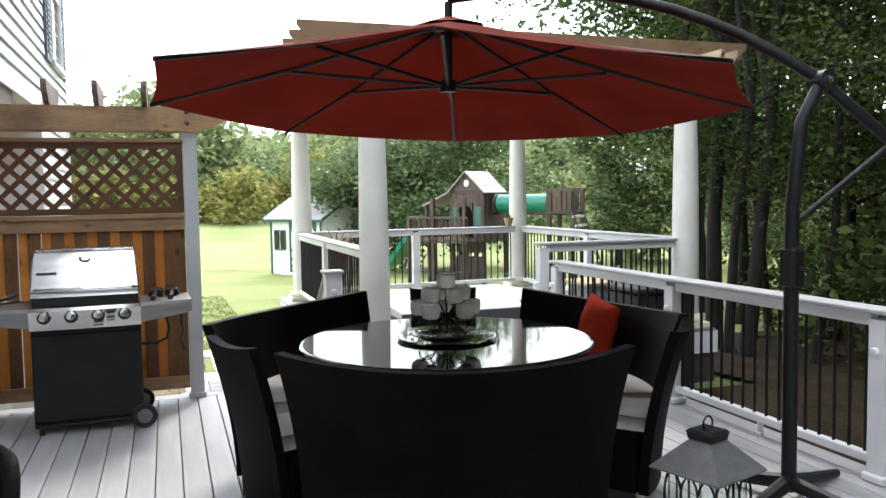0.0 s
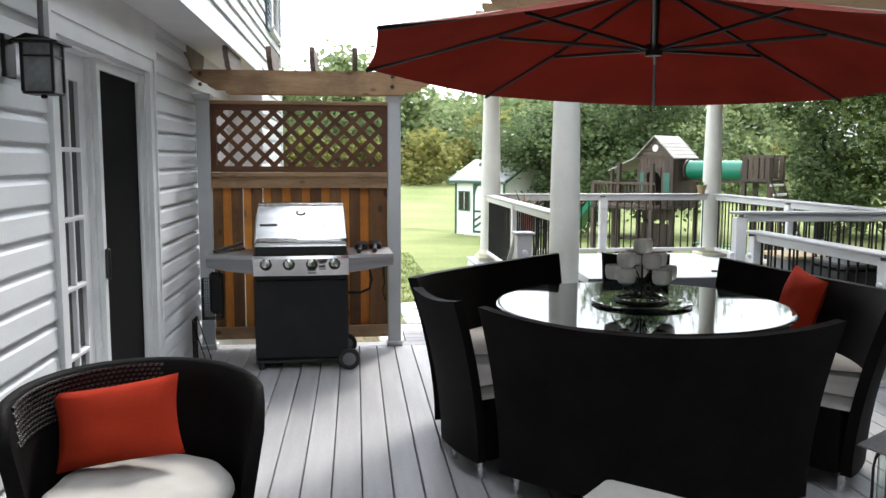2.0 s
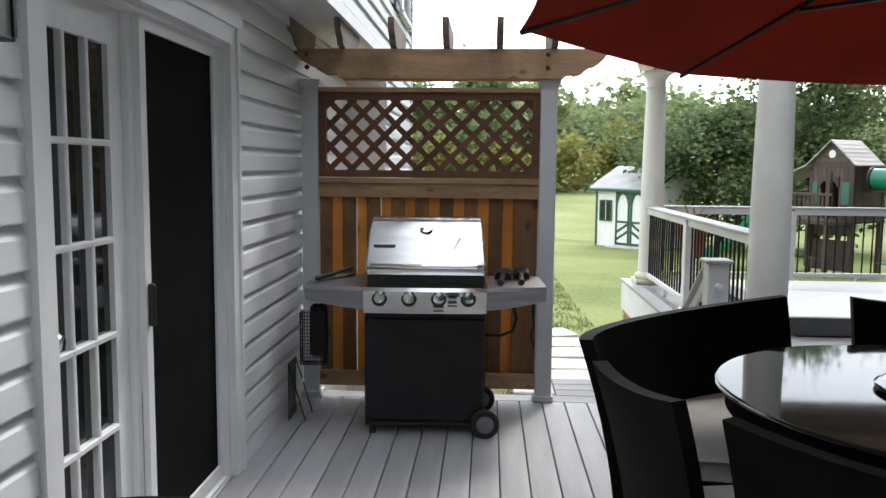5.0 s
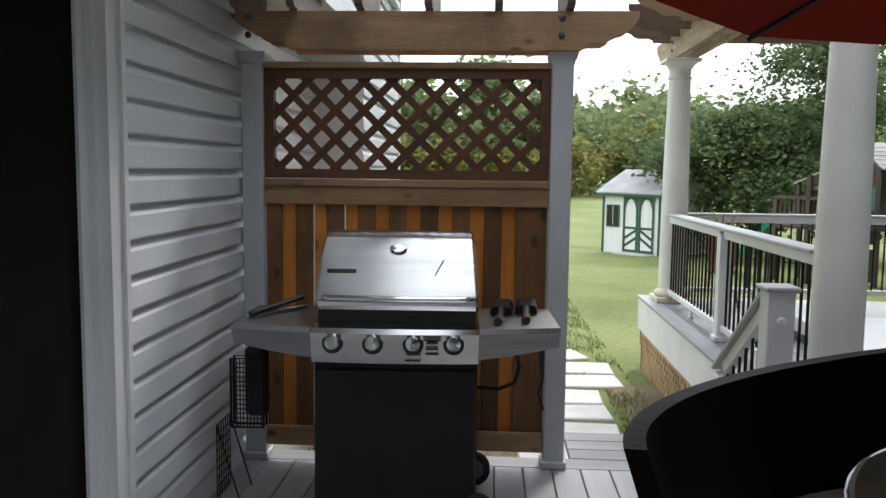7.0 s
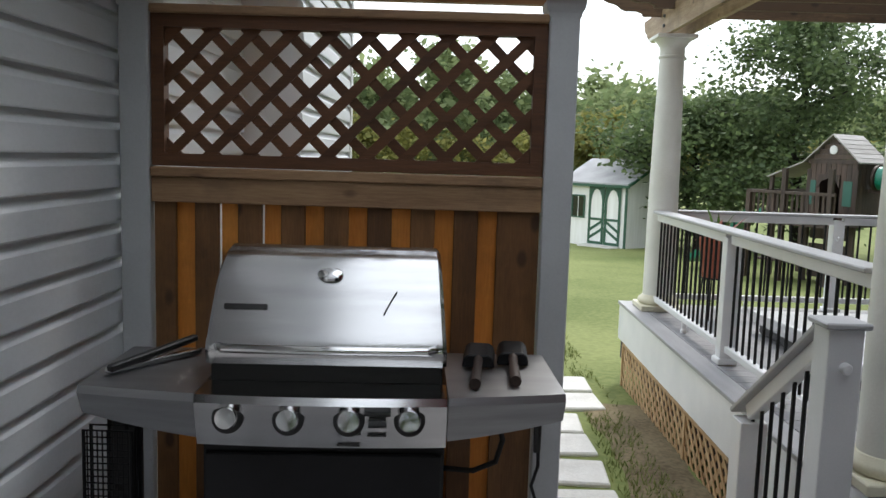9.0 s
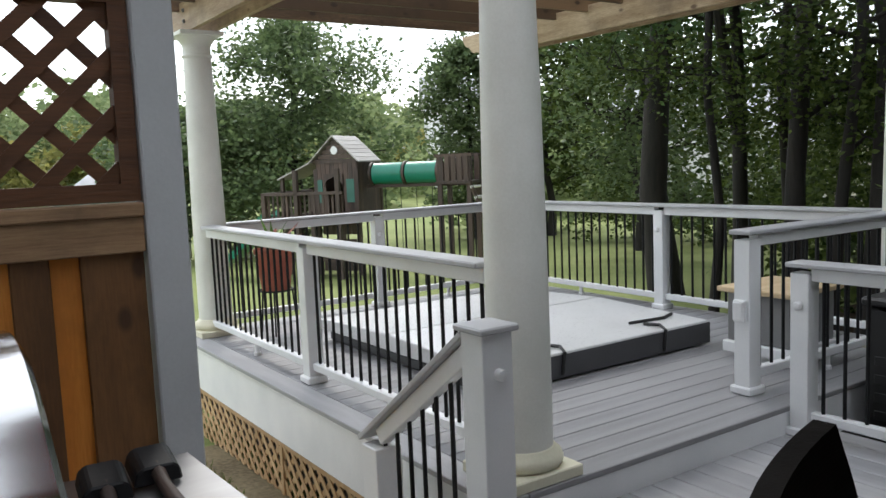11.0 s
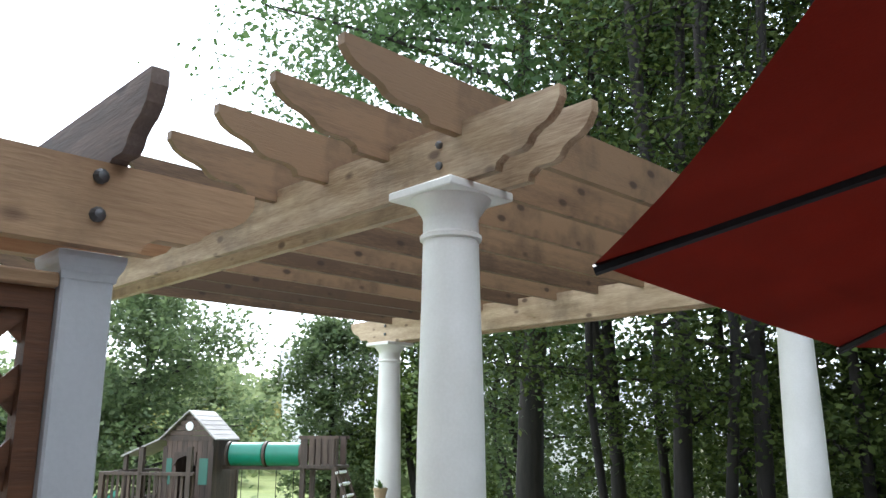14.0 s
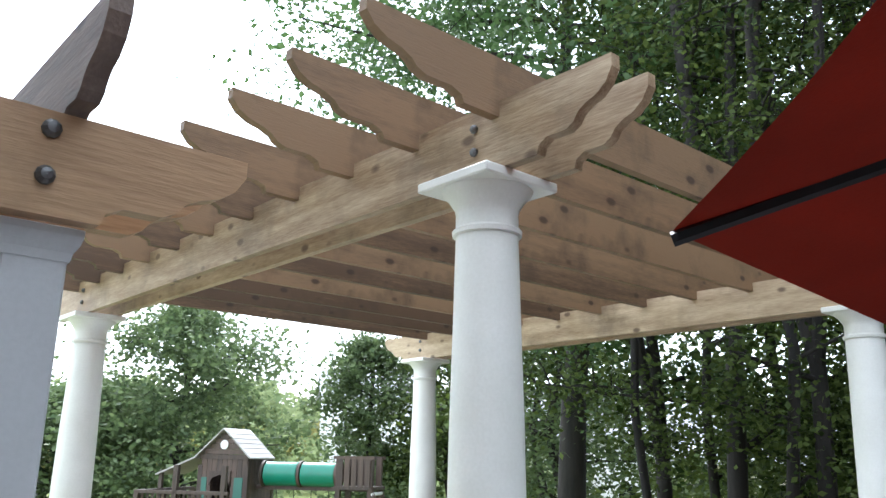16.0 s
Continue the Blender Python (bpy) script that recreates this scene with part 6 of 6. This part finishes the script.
def tree(x, y, height, radius, crown_low, trunk_r, leaves, leaf_size, mat, seed, label, limbs=9, lean=(0, 0), fork=False, spread=0.45, group="trees", shape=0.75, bend=0.5):
    rng = random.Random(seed)
    rs = np.random.RandomState(seed)
    g = ground_height(x, y) - 0.1
    t = thing("tree", label, "tree", pose(x, y, g), group)
    top = Vector((lean[0], lean[1], height))
    spine = bent((0, 0, 0), top, bend, rng, 8)
    wob = rng.uniform(0, 6)
    spine = [q + Vector((0.13 * math.sin(wob + i * 1.9), 0.15 * math.sin(wob * 2 + i * 1.5), 0)) * min(1, i) for i, q in enumerate(spine)]
    bm = tube(spine, [trunk_r * (1.25 if i == 0 else 1) * (1 - 0.85 * i / 8) + 0.008 for i in range(9)], 10)
    if fork:
        q = spine[2]
        tube(bent(q, q + Vector((rng.uniform(-1.2, 1.2), rng.uniform(-0.8, 0.8), height * 0.6)), 0.2, rng), [trunk_r * 0.75 * (1 - 0.8 * i / 5) + 0.008 for i in range(6)], 8, bm)
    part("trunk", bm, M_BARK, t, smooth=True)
    centres = []
    lb = bmesh.new()
    for k in range(limbs):
        f = crown_low / height + (1 - crown_low / height) * (k + rng.random()) / limbs
        f = min(f, 0.97)
        i = f * 8
        p = spine[int(i)].lerp(spine[min(8, int(i) + 1)], i - int(i))
        ang = k * 2.4 + rng.uniform(-0.5, 0.5)
        prof = math.sin(math.pi * min(1, max(0.06, (f - crown_low / height) / (1 - crown_low / height) * 0.9 + 0.12))) ** shape
        L = radius * prof * rng.uniform(0.65, 1.15)
        q = p + Vector((math.cos(ang) * L, math.sin(ang) * L, L * rng.uniform(0.05, 0.55)))
        line = bent(p, q, 0.12 * L, rng)
        r0 = trunk_r * 0.4 * (1 - 0.6 * f)
        tube(line, [r0 * (1 - 0.8 * j / 5) + 0.004 for j in range(6)], 6, lb, cap=False)
        for j in range(2, 6):
            centres.append((line[j], L))
            for _ in range(2):
                off = Vector((rng.uniform(-1, 1), rng.uniform(-1, 1), rng.uniform(-0.5, 0.8))) * L * 0.38
                tw = line[j] + off
                tube([line[j], line[j].lerp(tw, 0.5) + Vector((0, 0, 0.04)), tw], [0.012, 0.008, 0.004], 4, lb, cap=False)
                centres.append((tw, L))
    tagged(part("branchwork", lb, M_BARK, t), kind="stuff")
    C = np.array([c[0] for c in centres])
    pick = rs.randint(0, len(C), leaves)
    sig = spread * rs.uniform(0.5, 1.2, len(C))[pick][:, None]
    pos = C[pick] + rs.normal(size=(leaves, 3)) * sig * np.array([1, 1, 0.7])
    tagged(part("crown", leaf_mesh("crown", pos, leaf_size, mat, seed), mat, t), kind="stuff")
    return t


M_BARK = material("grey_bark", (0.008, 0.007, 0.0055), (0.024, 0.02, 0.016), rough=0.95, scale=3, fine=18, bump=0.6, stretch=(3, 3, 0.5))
M_LEAF_WOODS = leaf_material("woodland_leaf", (0.018, 0.035, 0.007), (0.095, 0.13, 0.028), 0.7, 0.33)
M_LEAF_NEAR = leaf_material("maple_leaf", (0.04, 0.085, 0.025), (0.1, 0.16, 0.06), 0.35)
M_LEAF_YARD = leaf_material("yard_tree_leaf", (0.06, 0.095, 0.04), (0.15, 0.2, 0.085))
# Distance haze is lightened into this leaf colour.
M_LEAF_FAR = leaf_material("hazy_far_leaf", (0.14, 0.19, 0.085), (0.28, 0.33, 0.155), 0.8)
M_LEAF_YELLOW = leaf_material("yellowing_leaf", (0.16, 0.17, 0.05), (0.3, 0.28, 0.09), 0.7)

# large tree that overhangs the pergola
tree(11.2, 15.2, 13.0, 5.2, 4.2, 0.24, 44000, 0.135, M_LEAF_NEAR, 11, "tall leafy tree overhanging the pergola", limbs=22, spread=0.6)
tree(10.6, 13.4, 9.5, 2.6, 3.0, 0.11, 11000, 0.12, M_LEAF_NEAR, 12, "slim forked tree at the woods' edge", limbs=12, fork=True, lean=(0.6, 0.2), spread=0.5)

tree(15.0, 18.6, 8.5, 2.3, 1.2, 0.12, 13000, 0.14, M_LEAF_YARD, 13, "light green spreading tree where the lawn meets the woods", limbs=18, spread=0.5)

# woodland along the deck's side
wood_rng = random.Random(5)
spots = [(8.4, 11.2, 0.115), (8.6, 12.35, 0.06), (8.3, 10.8, 0.065), (8.3, 10.45, 0.1), (8.7, 9.75, 0.06), (8.15, 8.25, 0.15), (8.6, 7.2, 0.07), (8.3, 6.0, 0.1), (8.9, 4.9, 0.08), (8.4, 3.7, 0.12), (9.0, 2.4, 0.07), (8.5, 1.0, 0.1), (9.2, -0.6, 0.12),
         (10.2, 12.2, 0.07), (10.4, 11.2, 0.1), (10.0, 9.2, 0.07), (10.5, 7.9, 0.12), (10.2, 6.5, 0.06), (10.6, 5.2, 0.09), (10.4, 3.4, 0.08), (10.8, 1.6, 0.1),
         (12.6, 12.6, 0.1), (12.2, 10.6, 0.08), (12.8, 8.8, 0.12), (12.4, 6.8, 0.07), (13.0, 4.8, 0.1), (14.6, 11.8, 0.1), (15.0, 9.4, 0.08), (14.8, 7.0, 0.12), (16.6, 12.8, 0.1), (17.0, 9.6, 0.1), (17.2, 6.4, 0.1)]
for i, (sx, sy, tr_) in enumerate(spots):
    near = sx < 9.5
    tree(sx, sy, wood_rng.uniform(11, 16), wood_rng.uniform(1.4, 1.9) if near else wood_rng.uniform(2.0, 2.8), wood_rng.uniform(1.0, 2.2) if near else wood_rng.uniform(0.8, 2.0), tr_ * 0.82,
         11000 if near else 11000, 0.07 if near else 0.095, M_LEAF_WOODS, 100 + i, "slender woodland tree in green leaf", limbs=15, lean=(wood_rng.uniform(0.0, 1.0) if near else wood_rng.uniform(-0.8, 0.8), wood_rng.uniform(-0.8, 0.8)), fork=i % 3 == 0, spread=0.3, group="woodland trees", bend=wood_rng.uniform(0.25, 0.6))

# yard trees
tree(13.0, 33.0, 7.8, 3.5, 1.0, 0.2, 20000, 0.2, M_LEAF_YARD, 31, "broad airy tree beyond the climbing frame", limbs=18, spread=0.55, group="yard trees")
tree(9.2, 31.5, 4.6, 2.6, 0.6, 0.13, 13000, 0.19, M_LEAF_YARD, 32, "low bushy tree behind the climbing frame", limbs=14, spread=0.5, group="yard trees")
tree(18.9, 31.0, 7.2, 1.9, 0.9, 0.14, 12000, 0.2, M_LEAF_YARD, 33, "upright dense tree at the lawn's edge", limbs=18, spread=0.45, group="yard trees", shape=0.6)
tree(21.0, 29.0, 8.5, 2.6, 1.4, 0.15, 11000, 0.22, M_LEAF_WOODS, 34, "tall tree at the lawn's edge", limbs=16, spread=0.5, group="yard trees")
tree(17.5, 21.5, 9.5, 2.8, 2.6, 0.14, 10000, 0.2, M_LEAF_WOODS, 35, "tree at the corner of the woods", limbs=14, spread=0.5, group="yard trees")


def far_woods(name, label, spec, mat, seed, leaf_size, per):
    """Distant trees as one mass: trunk-less leafy crowns built of many leaves."""
    rs = np.random.RandomState(seed)
    pts = []
    for x, y, r, h in spec:
        g = ground_height(x, y)
        m = int(per * r * h)
        k = max(10, int(r * h * 0.9))
        ang, rad, zz = rs.uniform(0, 6.283, k), r * np.sqrt(rs.uniform(0, 1, k)), rs.uniform(0.1, 1.0, k)
        env = np.sin(np.pi * np.clip(zz * 0.8 + 0.2, 0, 1)) ** 0.6
        c = np.stack([x + np.cos(ang) * rad * env, y + np.sin(ang) * rad * env, g + zz * h], axis=1)
        pick = rs.randint(0, k, m)
        pts.append(c[pick] + rs.normal(size=(m, 3)) * (0.16 * r + 0.15))
    me = leaf_mesh(name, np.concatenate(pts), leaf_size, mat, seed)
    return tagged(new(name, me), label, "trees", "", "stuff")


tl = random.Random(21)
row1 = [(-34 + 3.4 * i + tl.uniform(-1.5, 1.5), 74 + tl.uniform(-5, 6) - 0.12 * abs(i - 14), tl.uniform(3.0, 4.4), tl.uniform(5.0, 7.5)) for i in range(34)]
row1 = [(x, y, r, h * (1.35 if x < 9 else 1.0)) for x, y, r, h in row1]
row2 = [(-44 + 5.0 * i + tl.uniform(-2, 2), 94 + tl.uniform(-6, 6), tl.uniform(4.5, 6.5), tl.uniform(7, 10)) for i in range(32)]
row3 = [(-22 + 3.0 * i + tl.uniform(-1.3, 1.3), 64 + tl.uniform(-3, 3), tl.uniform(1.8, 3.0), tl.uniform(3.0, 5.2)) for i in range(22)]
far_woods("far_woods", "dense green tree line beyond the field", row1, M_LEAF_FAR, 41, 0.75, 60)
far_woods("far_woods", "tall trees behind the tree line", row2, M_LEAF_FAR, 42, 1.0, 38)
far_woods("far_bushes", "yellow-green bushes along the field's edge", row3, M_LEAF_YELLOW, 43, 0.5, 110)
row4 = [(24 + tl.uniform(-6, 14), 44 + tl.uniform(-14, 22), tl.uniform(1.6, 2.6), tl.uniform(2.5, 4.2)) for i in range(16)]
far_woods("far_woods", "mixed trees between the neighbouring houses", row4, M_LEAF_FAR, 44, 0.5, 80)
row5 = [(20 + tl.uniform(0, 8), -6 + 1.6 * i + tl.uniform(-1, 1), tl.uniform(2.2, 3.4), tl.uniform(6, 11)) for i in range(17)]
row5 += [(19 + 0.7 * i + tl.uniform(-1, 1), 19.5 + 0.9 * i + tl.uniform(-0.8, 0.8), tl.uniform(1.5, 2.2), tl.uniform(3.6, 6.0)) for i in range(6)]
far_woods("deep_woods", "deep green woods behind the nearer trees", row5, M_LEAF_WOODS, 45, 0.26, 28)
under = [(tl.uniform(8.0, 19), tl.uniform(-4, 13), tl.uniform(0.7, 1.3), tl.uniform(0.8, 2.0)) for i in range(60)]
under = [u for u in under if u[1] < 7 + (u[0] - 1) * 0.7]
under += [(19 + tl.uniform(0, 8), 10 + tl.uniform(0, 16), tl.uniform(1.0, 1.6), tl.uniform(1.6, 3.2)) for i in range(14)]
far_woods("undergrowth", "low leafy undergrowth below the woodland trees", under, M_LEAF_WOODS, 46, 0.14, 500)
saplings = [(tl.uniform(9.0, 17), tl.uniform(2, 15), tl.uniform(0.9, 1.5), tl.uniform(3.2, 6.5)) for i in range(44)]
saplings = [u for u in saplings if u[1] < 6.5 + (u[0] - 1) * 0.7]
far_woods("saplings", "leafy saplings between the woodland trunks", saplings, M_LEAF_WOODS, 48, 0.12, 230)
# Unseen trees, added to cut the sky light from behind the deck.
row6 = [(-1 + 1.7 * i, -8 + tl.uniform(-1, 1), tl.uniform(1.8, 2.4), tl.uniform(9.5, 12)) for i in range(6)] + [(7.5 + 2.0 * (i % 4), -7 + 1.6 * i + tl.uniform(-0.6, 0.6), tl.uniform(1.5, 2.0), tl.uniform(12, 16)) for i in range(7)]
far_woods("unseen_shade_woods", "added unseen trees that block sky light behind the deck's far end", row6, M_LEAF_WOODS, 47, 0.3, 260)


def grass_tufts():
    """Blades of the lawn beside the raised deck."""
    rs = np.random.RandomState(77)
    n = 90000
    x = rs.uniform(-2.5, 2.75, n)
    y = 9.35 + 14.0 * rs.uniform(0, 1, n) ** 1.6
    clump = np.sin(x * 5.1 + np.sin(y * 3.3)) * np.sin(y * 4.3 + np.sin(x * 2.7))
    keep = (rs.uniform(-1, 1.2, n) < clump + 0.25) & ~((x > 0.5) & (x < 2.0) & (y < 12.3) & (rs.uniform(0, 1, n) < 0.75))
    for ob in bpy.data.objects:
        if ob.name.startswith("stepping_stone"):
            q = ob.matrix_world.translation
            keep &= ~((np.abs(x - q.x) < 0.42) & (np.abs(y - q.y) < 0.3))
    x, y = x[keep], y[keep]
    n = len(x)
    z = np.array([ground_height(a, b) for a, b in zip(x, y)])
    h = rs.uniform(0.025, 0.065, n)
    ang = rs.uniform(0, 6.283, n)
    dx, dy = np.cos(ang) * 0.006, np.sin(ang) * 0.006
    lx, ly = rs.normal(0, 0.02, n), rs.normal(0, 0.02, n)
    v = np.stack([np.stack([x - dx, y - dy, z], 1), np.stack([x + dx, y + dy, z], 1), np.stack([x + lx, y + ly, z + h], 1)], 1).reshape(-1, 3)
    me = bpy.data.meshes.new("grass_tufts")
    me.vertices.add(3 * n)
    me.vertices.foreach_set("co", v.astype(np.float32).ravel())
    me.loops.add(3 * n)
    me.loops.foreach_set("vertex_index", np.arange(3 * n, dtype=np.int32))
    me.polygons.add(n)
    me.polygons.foreach_set("loop_start", np.arange(0, 3 * n, 3, dtype=np.int32))
    me.materials.append(M_BLADE)
    me.update(calc_edges=True)
    tagged(new("grass_tufts", me), "uneven green grass blades of the lawn", "grass", "", "stuff")


M_BLADE = leaf_material("grass_blade", (0.09, 0.12, 0.03), (0.21, 0.24, 0.085), 0.7, 0.4)
grass_tufts()

# ---- boards of the decks and walls ----
PW, GAP = 0.137, 0.006
plank_y = mesh_of("deck_board", boxed(-PW / 2, PW / 2, -4.0, 8.64, -0.03, 0.0, 0.004), M_DECK)
plank_y2 = mesh_of("deck_board", boxed(-PW / 2, PW / 2, -4.0, 9.04, -0.03, 0.0, 0.004), M_DECK)
x = XW + 0.075
while x < 5.08:
    part("deck_board", plank_y if x < 2.72 else plank_y2, None, floor, m=Matrix.Translation((x, 0, 0)))
    x += PW + GAP
part("deck_board", boxed(XW + 0.01, 2.7, 8.645, 8.785, -0.03, 0.0, 0.004), M_DECK_X, floor)
for k in range(3):
    part("deck_board", boxed(1.76, 2.93, 8.792 + 0.143 * k, 8.929 + 0.143 * k, -0.03, 0.0, 0.004), M_DECK_X, floor)
plank_x = mesh_of("deck_board", boxed(3.09, 6.69, -PW / 2, PW / 2, -0.03, 0.0, 0.004), M_DECK_X)
y = STEP_Y + 0.06
while y < 13.45:
    part("deck_board", plank_x, None, upper, m=Matrix.Translation((0, y, UP)))
    y += PW + GAP
part("deck_board", boxed(2.93, 3.085, STEP_Y - 0.01, 13.51, UP - 0.03, UP, 0.004), M_DECK, upper)
siding_run(wall_west, XW - 0.003, -4.0, DOOR0 - 0.11, -0.006, SOFFIT - 0.12)
siding_run(wall_west, XW - 0.003, DOOR1 + 0.11, 10.4, -0.006, SOFFIT - 0.005)
siding_run(wall_upper, XU - 0.003, -4.0, HOUSE_END - 0.1, SOFFIT + 0.06, 5.4)
siding_run(wall_upper, XU - 0.003, 10.4, HOUSE_END - 0.1, -1.2, SOFFIT + 0.05)
